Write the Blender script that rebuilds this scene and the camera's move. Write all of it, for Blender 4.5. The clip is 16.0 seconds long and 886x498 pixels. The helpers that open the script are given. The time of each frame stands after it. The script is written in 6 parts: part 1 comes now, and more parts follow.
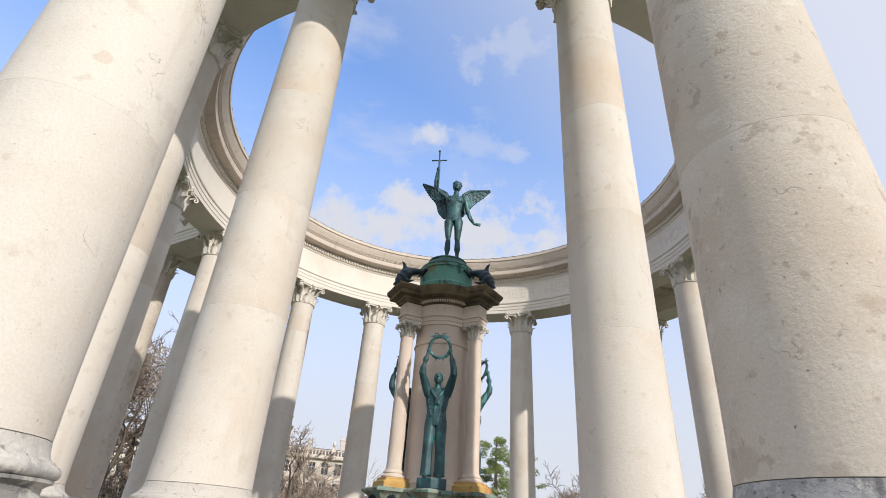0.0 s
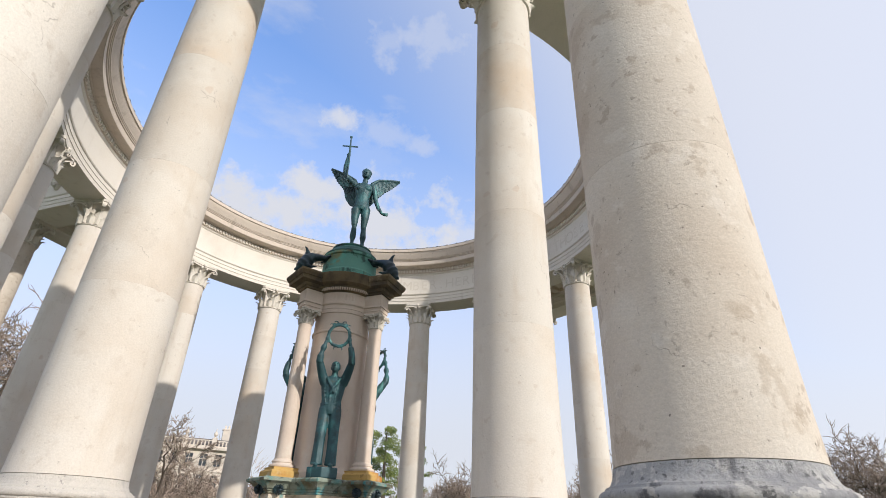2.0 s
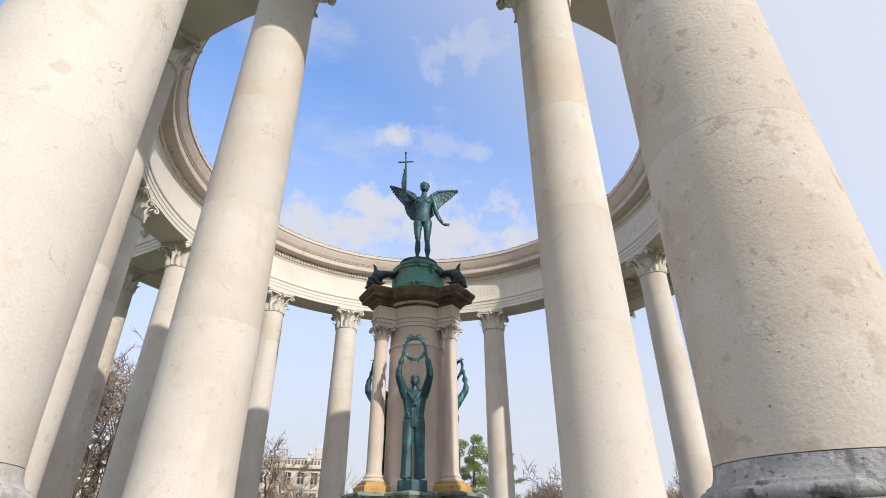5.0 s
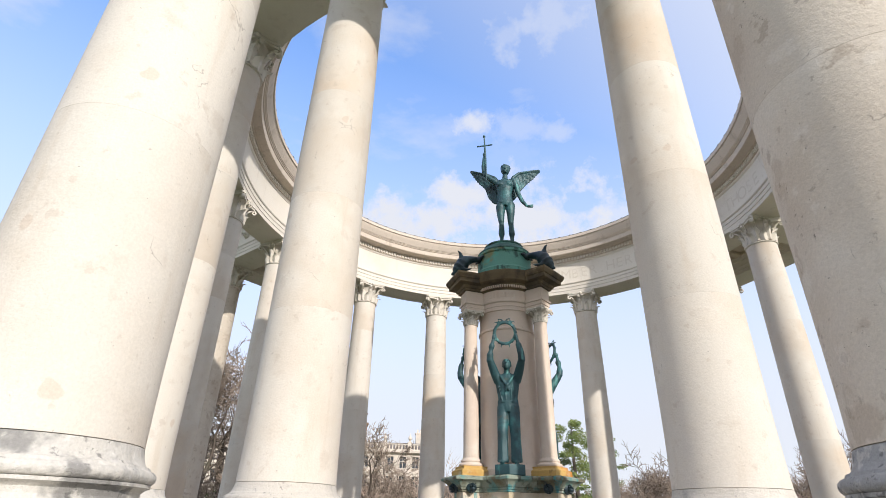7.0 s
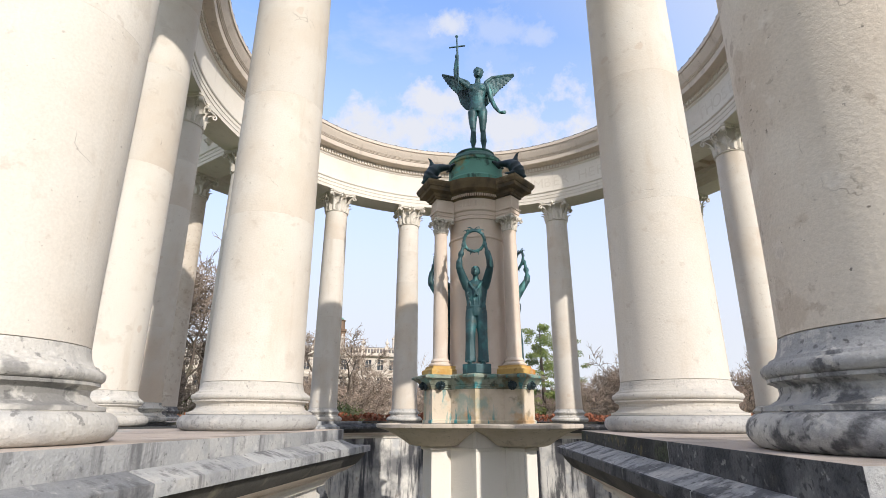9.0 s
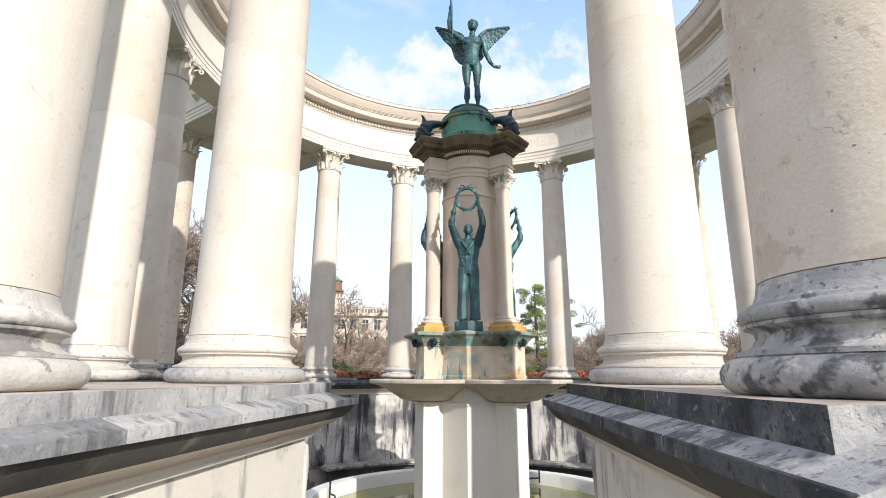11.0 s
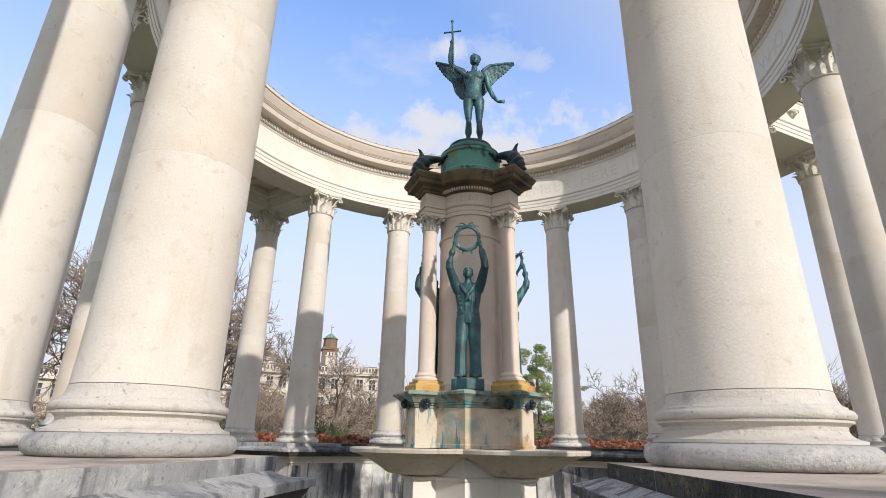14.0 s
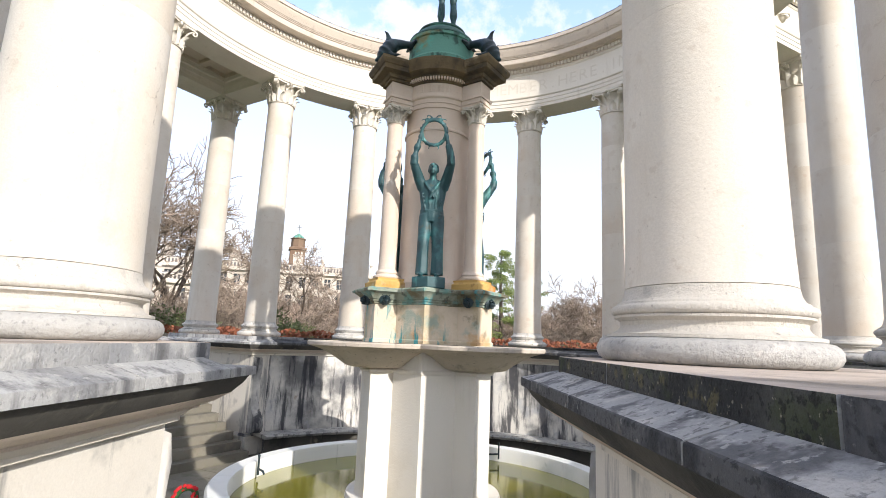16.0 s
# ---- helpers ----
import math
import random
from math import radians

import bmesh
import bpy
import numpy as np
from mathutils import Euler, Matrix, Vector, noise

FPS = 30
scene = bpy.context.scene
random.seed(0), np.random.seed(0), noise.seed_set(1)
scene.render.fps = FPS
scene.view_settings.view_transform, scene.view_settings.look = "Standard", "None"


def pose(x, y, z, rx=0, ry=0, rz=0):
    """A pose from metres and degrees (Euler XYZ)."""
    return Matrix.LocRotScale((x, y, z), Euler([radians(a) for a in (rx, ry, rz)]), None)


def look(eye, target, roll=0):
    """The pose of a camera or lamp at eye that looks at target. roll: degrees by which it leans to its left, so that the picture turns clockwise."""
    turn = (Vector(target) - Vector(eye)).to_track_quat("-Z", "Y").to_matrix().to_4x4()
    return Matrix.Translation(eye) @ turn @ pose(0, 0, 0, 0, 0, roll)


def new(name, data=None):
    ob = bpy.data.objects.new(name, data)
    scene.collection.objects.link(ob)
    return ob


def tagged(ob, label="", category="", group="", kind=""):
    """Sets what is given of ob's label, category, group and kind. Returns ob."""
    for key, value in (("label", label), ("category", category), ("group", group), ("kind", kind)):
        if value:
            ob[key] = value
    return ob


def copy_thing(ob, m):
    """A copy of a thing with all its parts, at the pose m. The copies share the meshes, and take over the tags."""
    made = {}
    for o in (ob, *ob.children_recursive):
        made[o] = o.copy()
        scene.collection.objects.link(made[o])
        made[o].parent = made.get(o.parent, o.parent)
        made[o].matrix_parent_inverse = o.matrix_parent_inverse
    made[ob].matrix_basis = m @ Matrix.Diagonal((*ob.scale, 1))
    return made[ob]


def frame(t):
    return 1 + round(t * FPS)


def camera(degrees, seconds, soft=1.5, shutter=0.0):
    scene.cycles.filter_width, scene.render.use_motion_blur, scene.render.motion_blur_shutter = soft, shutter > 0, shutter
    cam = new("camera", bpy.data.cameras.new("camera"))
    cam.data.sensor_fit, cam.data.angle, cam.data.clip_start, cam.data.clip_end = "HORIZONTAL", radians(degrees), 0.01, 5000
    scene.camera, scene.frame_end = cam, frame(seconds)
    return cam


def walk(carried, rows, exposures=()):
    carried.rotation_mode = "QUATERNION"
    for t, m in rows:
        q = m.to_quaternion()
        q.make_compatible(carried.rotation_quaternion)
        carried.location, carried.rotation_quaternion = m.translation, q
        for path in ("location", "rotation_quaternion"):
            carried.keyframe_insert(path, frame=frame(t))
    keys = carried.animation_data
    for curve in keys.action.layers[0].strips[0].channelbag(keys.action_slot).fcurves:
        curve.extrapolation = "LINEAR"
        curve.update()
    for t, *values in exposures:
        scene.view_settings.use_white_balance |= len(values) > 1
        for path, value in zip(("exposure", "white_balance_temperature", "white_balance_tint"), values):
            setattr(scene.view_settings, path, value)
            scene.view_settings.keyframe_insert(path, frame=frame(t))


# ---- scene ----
cam = camera(80.57, 16.0, soft=0.9)
PATH = [
    (0.0, pose(0.237, -10.765, 0.124, 119.02, -3.61, -0.04)),
    (0.5, pose(0.170, -10.772, 0.121, 119.23, -4.07, -3.53)),
    (1.0, pose(0.158, -10.774, 0.116, 119.40, -4.07, -6.75)),
    (1.5, pose(0.163, -10.780, 0.110, 118.93, -2.91, -9.19)),
    (2.0, pose(0.164, -10.789, 0.104, 118.54, -1.85, -11.25)),
    (2.5, pose(0.162, -10.801, 0.103, 118.25, -0.80, -13.13)),
    (3.0, pose(0.155, -10.802, 0.096, 118.21, -0.11, -14.69)),
    (3.5, pose(0.166, -10.796, 0.098, 118.35, -0.17, -13.11)),
    (4.0, pose(0.173, -10.788, 0.105, 118.46, -0.21, -9.41)),
    (4.5, pose(0.180, -10.780, 0.112, 118.65, 0.02, -5.76)),
    (5.0, pose(0.187, -10.776, 0.119, 119.14, 0.21, -1.91)),
    (7.5, pose(0.228, -10.632, 0.116, 116.26, -1.27, 8.46)),
    (8.0, pose(0.280, -10.597, 0.103, 113.05, -0.80, 7.46)),
    (8.5, pose(0.299, -10.587, 0.090, 110.29, -0.22, 6.41)),
    (9.0, pose(0.312, -10.586, 0.095, 107.92, -0.13, 5.53)),
    (11.5, pose(0.397, -10.434, 0.051, 103.57, -0.08, 5.14)),
    (12.0, pose(0.370, -10.201, 0.057, 105.21, 0.84, 4.38)),
    (12.5, pose(0.367, -9.977, 0.046, 107.35, 1.93, 3.61)),
    (13.0, pose(0.397, -9.728, 0.053, 108.51, 1.22, 3.91)),
    (13.5, pose(0.374, -9.492, 0.065, 109.64, 0.09, 4.55)),
    (14.0, pose(0.322, -9.302, 0.103, 110.20, -0.95, 4.81)),
    (14.5, pose(0.334, -9.111, 0.085, 109.30, -1.97, 4.27)),
    (15.0, pose(0.401, -8.966, 0.083, 106.59, -2.73, 3.60)),
    (15.5, pose(0.409, -8.974, 0.068, 102.84, -2.33, 2.34)),
    (16.0, pose(0.406, -8.951, 0.062, 99.98, -2.22, 1.09)),
]
walk(cam, PATH, exposures=[(0.0, -0.12), (5.0, -0.12), (7.5, 0.08), (8.2, 0.0), (9.0, 0.06), (11.5, 0.37), (12.0, 0.25), (12.5, 0.06), (13.0, 0.02), (14.0, -0.03), (14.5, 0.03), (15.0, 0.26), (16.0, 0.5)])

# ---- sky and sun ----
SUN_AZ, SUN_EL = 39.0, 25.0          # azimuth from -Y towards +X, elevation
world = bpy.data.worlds.new("sky")
scene.world = world
world.use_nodes = True
wn, wl = world.node_tree.nodes, world.node_tree.links
wn.clear()
w_out = wn.new("ShaderNodeOutputWorld")
w_bg = wn.new("ShaderNodeBackground")
w_sky = wn.new("ShaderNodeTexSky")
w_sky.sky_type = "NISHITA"
w_sky.sun_disc = False
w_sky.sun_elevation = radians(SUN_EL)
w_sky.sun_rotation = radians(180 - SUN_AZ)
w_sky.air_density, w_sky.dust_density, w_sky.ozone_density = 1.0, 0.8, 3.0
w_co = wn.new("ShaderNodeTexCoord")
w_map = wn.new("ShaderNodeMapping")
w_map.inputs["Scale"].default_value = (1.0, 1.0, 2.4)
w_map.inputs["Location"].default_value = (1.6, 0.75, 1.1)
w_n = wn.new("ShaderNodeTexNoise")
w_n.inputs["Scale"].default_value = 3.8
w_n.inputs["Detail"].default_value = 7.0
w_n.inputs["Roughness"].default_value = 0.58
w_r = wn.new("ShaderNodeValToRGB")
w_r.color_ramp.elements[0].position, w_r.color_ramp.elements[1].position = 0.42, 0.90
w_sep = wn.new("ShaderNodeSeparateXYZ")
w_hz = wn.new("ShaderNodeMapRange")          # thin haze near the horizon
w_hz.interpolation_type = "SMOOTHSTEP"
w_hz.inputs["From Min"].default_value, w_hz.inputs["From Max"].default_value = 0.10, 0.90
w_hz.inputs["To Min"].default_value, w_hz.inputs["To Max"].default_value = 0.97, 0.0
w_add = wn.new("ShaderNodeMath")
w_add.operation, w_add.use_clamp = "MAXIMUM", True
w_mix = wn.new("ShaderNodeMix")
w_mix.data_type = "RGBA"
w_mix.inputs["B"].default_value = (5.95, 6.12, 6.75, 1)
wl.new(w_co.outputs["Generated"], w_map.inputs["Vector"])
wl.new(w_map.outputs["Vector"], w_n.inputs["Vector"])
wl.new(w_n.outputs["Fac"], w_r.inputs["Fac"])
wl.new(w_co.outputs["Generated"], w_sep.inputs["Vector"])
wl.new(w_sep.outputs["Z"], w_hz.inputs["Value"])
w_dot = wn.new("ShaderNodeVectorMath")         # whiter towards the sun
w_dot.operation = "DOT_PRODUCT"
w_dot.inputs[1].default_value = (math.sin(radians(SUN_AZ)), -math.cos(radians(SUN_AZ)), 0.1)
w_gl = wn.new("ShaderNodeMapRange")
w_gl.interpolation_type = "SMOOTHSTEP"
w_gl.inputs["From Min"].default_value, w_gl.inputs["From Max"].default_value = -0.72, 0.05
w_gl.inputs["To Max"].default_value = 0.9
w_add2 = wn.new("ShaderNodeMath")
w_add2.operation, w_add2.use_clamp = "MAXIMUM", True
w_hsv = wn.new("ShaderNodeHueSaturation")
w_hsv.inputs["Saturation"].default_value, w_hsv.inputs["Value"].default_value = 1.15, 3.3
w_hsv.inputs["Hue"].default_value = 0.506
wl.new(w_co.outputs["Generated"], w_dot.inputs[0])
wl.new(w_dot.outputs["Value"], w_gl.inputs["Value"])
# broken fair-weather clouds: direction, half width and density, frayed by noise
CLOUDS = [((0.085, 0.63, 0.772), 0.12, 0.6), ((0.01, 0.645, 0.764), 0.05, 0.5), ((-0.066, 0.75, 0.658), 0.05, 0.9), ((0.02, 0.76, 0.65), 0.075, 0.5),
          ((0.094, 0.77, 0.631), 0.05, 0.55), ((-0.10, 0.826, 0.555), 0.075, 1.0), ((-0.13, 0.857, 0.498), 0.13, 1.0), ((-0.232, 0.83, 0.506), 0.10, 1.0),
          ((-0.19, 0.812, 0.552), 0.06, 0.5), ((0.06, 0.856, 0.513), 0.17, 1.0), ((0.22, 0.84, 0.49), 0.14, 0.8), ((0.0, 0.80, 0.60), 0.16, 0.35), ((0.35, 0.715, 0.605), 0.09, 0.45), ((-0.66, 0.63, 0.41), 0.22, 0.7),
          ((0.7, 0.55, 0.45), 0.3, 0.8), ((-0.3, -0.8, 0.5), 0.3, 0.8), ((-0.85, -0.1, 0.5), 0.25, 0.8)]
w_n2 = wn.new("ShaderNodeTexNoise")
w_n2.inputs["Scale"].default_value, w_n2.inputs["Detail"].default_value, w_n2.inputs["Roughness"].default_value = 14.0, 8.0, 0.62
wl.new(w_co.outputs["Generated"], w_n2.inputs["Vector"])
w_fray = wn.new("ShaderNodeMath")
w_fray.operation = "MULTIPLY_ADD"
w_fray.inputs[1].default_value, w_fray.inputs[2].default_value = 2.6, -1.2
wl.new(w_n2.outputs["Fac"], w_fray.inputs[0])
cloud = w_r.outputs["Color"]
for way, half, dense in CLOUDS:
    w_sub = wn.new("ShaderNodeVectorMath")
    w_sub.operation = "SUBTRACT"
    w_sub.inputs[1].default_value = way
    wl.new(w_co.outputs["Generated"], w_sub.inputs[0])
    w_flat = wn.new("ShaderNodeVectorMath")          # wider than high
    w_flat.operation = "MULTIPLY"
    w_flat.inputs[1].default_value = (0.8, 1.2, 1.5)
    wl.new(w_sub.outputs["Vector"], w_flat.inputs[0])
    w_len = wn.new("ShaderNodeVectorMath")
    w_len.operation = "LENGTH"
    wl.new(w_flat.outputs["Vector"], w_len.inputs[0])
    w_near = wn.new("ShaderNodeMapRange")
    w_near.clamp = False
    w_near.inputs["From Max"].default_value = half
    w_near.inputs["To Min"].default_value, w_near.inputs["To Max"].default_value = 1.0, 0.0
    wl.new(w_len.outputs["Value"], w_near.inputs["Value"])
    w_sum = wn.new("ShaderNodeMath")
    w_sum.operation = "ADD"
    wl.new(w_near.outputs["Result"], w_sum.inputs[0])
    wl.new(w_fray.outputs["Value"], w_sum.inputs[1])
    w_soft = wn.new("ShaderNodeMapRange")
    w_soft.interpolation_type = "SMOOTHSTEP"
    w_soft.inputs["From Min"].default_value, w_soft.inputs["From Max"].default_value = 0.0, 1.0
    w_soft.inputs["To Max"].default_value = dense
    wl.new(w_sum.outputs["Value"], w_soft.inputs["Value"])
    w_max = wn.new("ShaderNodeMath")
    w_max.operation = "MAXIMUM"
    wl.new(cloud, w_max.inputs[0])
    wl.new(w_soft.outputs["Result"], w_max.inputs[1])
    cloud = w_max.outputs["Value"]
wl.new(cloud, w_add.inputs[0])
wl.new(w_hz.outputs["Result"], w_add.inputs[1])
wl.new(w_add.outputs["Value"], w_add2.inputs[0])
wl.new(w_gl.outputs["Result"], w_add2.inputs[1])
wl.new(w_add2.outputs["Value"], w_mix.inputs["Factor"])
wl.new(w_sky.outputs["Color"], w_hsv.inputs["Color"])
wl.new(w_hsv.outputs["Color"], w_mix.inputs["A"])
w_br = wn.new("ShaderNodeMapRange")           # and brighter
w_br.interpolation_type = "SMOOTHSTEP"
w_br.inputs["From Min"].default_value, w_br.inputs["From Max"].default_value = -0.6, 0.4
w_br.inputs["To Min"].default_value, w_br.inputs["To Max"].default_value = 1.0, 1.14
w_sc = wn.new("ShaderNodeVectorMath")
w_sc.operation = "SCALE"
wl.new(w_dot.outputs["Value"], w_br.inputs["Value"])
wl.new(w_mix.outputs["Result"], w_sc.inputs[0])
wl.new(w_br.outputs["Result"], w_sc.inputs["Scale"])
wl.new(w_sc.outputs["Vector"], w_bg.inputs["Color"])
w_bg.inputs["Strength"].default_value = 0.13
wl.new(w_bg.outputs["Background"], w_out.inputs["Surface"])
sun = new("sun", bpy.data.lights.new("sun", "SUN"))
sun.data.energy, sun.data.angle, sun.data.color = 3.8, radians(0.6), (1.0, 0.94, 0.87)
_s = Vector((math.sin(radians(SUN_AZ)) * math.cos(radians(SUN_EL)), -math.cos(radians(SUN_AZ)) * math.cos(radians(SUN_EL)), math.sin(radians(SUN_EL))))
sun.matrix_world = look(_s * 60, (0, 0, 0))


# ---- materials ----
def material(name, base, rough=0.8, metal=0.0, scale=1.0, layers=(), bump=0.3, bump_scale=30.0, pits=0.0, vary=0.0, streaks=None, grain=0.12, spec=0.4, cracks=0.0, marks=None):
    """layers: (colour, noise scale, low, high, strength) stains; streaks: (colour, low, high, strength) run down the surface."""
    m = bpy.data.materials.new(name)
    m.use_nodes = True
    n, l = m.node_tree.nodes, m.node_tree.links
    b = n["Principled BSDF"]
    b.inputs["Metallic"].default_value = metal
    b.inputs["Specular IOR Level"].default_value = spec
    co = n.new("ShaderNodeTexCoord")
    geo = n.new("ShaderNodeNewGeometry")
    info = n.new("ShaderNodeObjectInfo")
    off = n.new("ShaderNodeVectorMath")
    off.operation = "MULTIPLY_ADD"
    l.new(info.outputs["Random"], off.inputs[0])
    off.inputs[1].default_value = (37.0, 19.0, 53.0)
    l.new(geo.outputs["Position"], off.inputs[2])
    vec = off.outputs["Vector"]

    def noise_tex(sc, detail=5.0, r=0.6, v=None):
        t = n.new("ShaderNodeTexNoise")
        t.inputs["Scale"].default_value = sc
        t.inputs["Detail"].default_value = detail
        t.inputs["Roughness"].default_value = r
        l.new(v or vec, t.inputs["Vector"])
        return t.outputs["Fac"]

    def ramp(src, lo, hi, to=1.0):
        t = n.new("ShaderNodeMapRange")
        t.interpolation_type = "SMOOTHSTEP"
        for key, val in (("From Min", lo), ("From Max", hi), ("To Min", 0.0), ("To Max", to)):
            t.inputs[key].default_value = val
        l.new(src, t.inputs["Value"])
        return t.outputs["Result"]

    def mix(fac, a, col):
        t = n.new("ShaderNodeMix")
        t.data_type = "RGBA"
        l.new(fac, t.inputs["Factor"])
        l.new(a, t.inputs["A"])
        if isinstance(col, tuple):
            t.inputs["B"].default_value = (*col, 1)
        else:
            l.new(col, t.inputs["B"])
        return t.outputs["Result"]

    rgb = n.new("ShaderNodeRGB")
    rgb.outputs[0].default_value = (*base, 1)
    col = rgb.outputs[0]
    if vary:
        hs = n.new("ShaderNodeHueSaturation")
        mr = n.new("ShaderNodeMapRange")
        mr.inputs["To Min"].default_value, mr.inputs["To Max"].default_value = 1 - vary, 1 + vary
        l.new(info.outputs["Random"], mr.inputs["Value"])
        l.new(mr.outputs["Result"], hs.inputs["Value"])
        l.new(col, hs.inputs["Color"])
        col = hs.outputs["Color"]
    for colour, sc, lo, hi, strength in layers:
        col = mix(ramp(noise_tex(sc * scale), lo, hi, strength), col, colour)
    if streaks:
        mp = n.new("ShaderNodeMapping")
        mp.inputs["Scale"].default_value = (1.0, 1.0, 0.12)
        l.new(vec, mp.inputs["Vector"])
        col = mix(ramp(noise_tex(4.5 * scale, 6.0, 0.65, mp.outputs["Vector"]), streaks[1], streaks[2], streaks[3]), col, streaks[0])
    if cracks:
        wob = n.new("ShaderNodeTexNoise")
        wob.inputs["Scale"].default_value = 3.0
        wob.inputs["Detail"].default_value = 6.0
        l.new(vec, wob.inputs["Vector"])
        wv = n.new("ShaderNodeVectorMath")
        wv.operation = "MULTIPLY_ADD"
        wv.inputs[1].default_value = (0.5, 0.5, 0.5)
        l.new(wob.outputs["Color"], wv.inputs[0])
        l.new(vec, wv.inputs[2])
        ve = n.new("ShaderNodeTexVoronoi")
        ve.feature = "DISTANCE_TO_EDGE"
        ve.inputs["Scale"].default_value = 1.5
        l.new(wv.outputs["Vector"], ve.inputs["Vector"])
        inv2 = n.new("ShaderNodeMapRange")
        for key, val in (("From Min", 0.001), ("From Max", 0.0055), ("To Min", 1.0), ("To Max", 0.0)):
            inv2.inputs[key].default_value = val
        l.new(ve.outputs["Distance"], inv2.inputs["Value"])
        msk = ramp(noise_tex(2.6, 3.0), 0.58, 0.64, cracks)
        mul = n.new("ShaderNodeMath")
        mul.operation = "MULTIPLY"
        l.new(inv2.outputs["Result"], mul.inputs[0])
        l.new(msk, mul.inputs[1])
        col = mix(mul.outputs[0], col, (0.22, 0.18, 0.14))
    if marks:                       # sparse round patches, (colour, size, share, strength)
        bend = n.new("ShaderNodeTexNoise")
        bend.inputs["Scale"].default_value = 7.0
        l.new(vec, bend.inputs["Vector"])
        bv = n.new("ShaderNodeVectorMath")
        bv.operation = "MULTIPLY_ADD"
        bv.inputs[1].default_value = (0.11, 0.11, 0.11)
        l.new(bend.outputs["Color"], bv.inputs[0])
        l.new(vec, bv.inputs[2])
        vm = n.new("ShaderNodeTexVoronoi")
        vm.inputs["Scale"].default_value = 3.2
        l.new(bv.outputs["Vector"], vm.inputs["Vector"])
        one = n.new("ShaderNodeSeparateColor")
        l.new(vm.outputs["Color"], one.inputs["Color"])
        pick = ramp(one.outputs["Red"], 1 - marks[2] - 0.02, 1 - marks[2])
        disc = ramp(vm.outputs["Distance"], marks[1] * 0.8, marks[1])
        rim = n.new("ShaderNodeMath")
        rim.operation, rim.use_clamp = "MULTIPLY_ADD", True
        rim.inputs[1].default_value, rim.inputs[2].default_value = -marks[3], marks[3]
        l.new(disc, rim.inputs[0])
        both = n.new("ShaderNodeMath")
        both.operation = "MULTIPLY"
        l.new(rim.outputs[0], both.inputs[0])
        l.new(pick, both.inputs[1])
        col = mix(both.outputs[0], col, marks[0])
    fine = noise_tex(90.0 * scale, 3.0, 0.7)
    hs2 = n.new("ShaderNodeHueSaturation")
    mr2 = n.new("ShaderNodeMapRange")
    mr2.inputs["To Min"].default_value, mr2.inputs["To Max"].default_value = 1 - grain, 1 + grain
    l.new(fine, mr2.inputs["Value"])
    l.new(mr2.outputs["Result"], hs2.inputs["Value"])
    l.new(col, hs2.inputs["Color"])
    l.new(hs2.outputs["Color"], b.inputs["Base Color"])
    rr = n.new("ShaderNodeMapRange")
    rr.inputs["To Min"].default_value, rr.inputs["To Max"].default_value = max(rough - 0.12, 0.02), min(rough + 0.12, 1.0)
    l.new(noise_tex(6.0 * scale), rr.inputs["Value"])
    l.new(rr.outputs["Result"], b.inputs["Roughness"])
    if bump:
        bp = n.new("ShaderNodeBump")
        bp.inputs["Strength"].default_value = bump
        bp.inputs["Distance"].default_value = 0.02
        h = noise_tex(bump_scale * scale, 8.0, 0.65)
        if pits:
            vo = n.new("ShaderNodeTexVoronoi")
            vo.inputs["Scale"].default_value = 55.0 * scale
            l.new(vec, vo.inputs["Vector"])
            pit = ramp(vo.outputs["Distance"], 0.02, 0.2)
            where = ramp(noise_tex(5.0 * scale), 0.52, 0.62, pits)
            mm = n.new("ShaderNodeMath")
            mm.operation = "MULTIPLY_ADD"
            inv = n.new("ShaderNodeMath")
            inv.operation = "SUBTRACT"
            l.new(pit, inv.inputs[0])
            inv.inputs[1].default_value = 1.0
            l.new(inv.outputs[0], mm.inputs[0])
            l.new(where, mm.inputs[1])
            l.new(h, mm.inputs[2])
            h = mm.outputs[0]
        l.new(h, bp.inputs["Height"])
        l.new(bp.outputs["Normal"], b.inputs["Normal"])
    return m


STONE = material("portland_stone", (0.66, 0.61, 0.54), 0.87, layers=[((0.57, 0.475, 0.375), 0.6, 0.45, 0.70, 0.65), ((0.71, 0.67, 0.605), 2.2, 0.50, 0.7, 0.5), ((0.60, 0.45, 0.31), 0.45, 0.55, 0.75, 0.55), ((0.52, 0.44, 0.36), 4.4, 0.58, 0.68, 0.35), ((0.48, 0.40, 0.325), 9.0, 0.63, 0.68, 0.35), ((0.33, 0.28, 0.23), 24.0, 0.68, 0.72, 0.5), ((0.10, 0.085, 0.07), 42.0, 0.715, 0.74, 0.7)], streaks=((0.55, 0.465, 0.37), 0.54, 0.72, 0.4), bump=0.2, bump_scale=60, pits=1.0, vary=0.06, cracks=0.5, grain=0.16, marks=((0.54, 0.41, 0.31), 0.16, 0.22, 0.4))
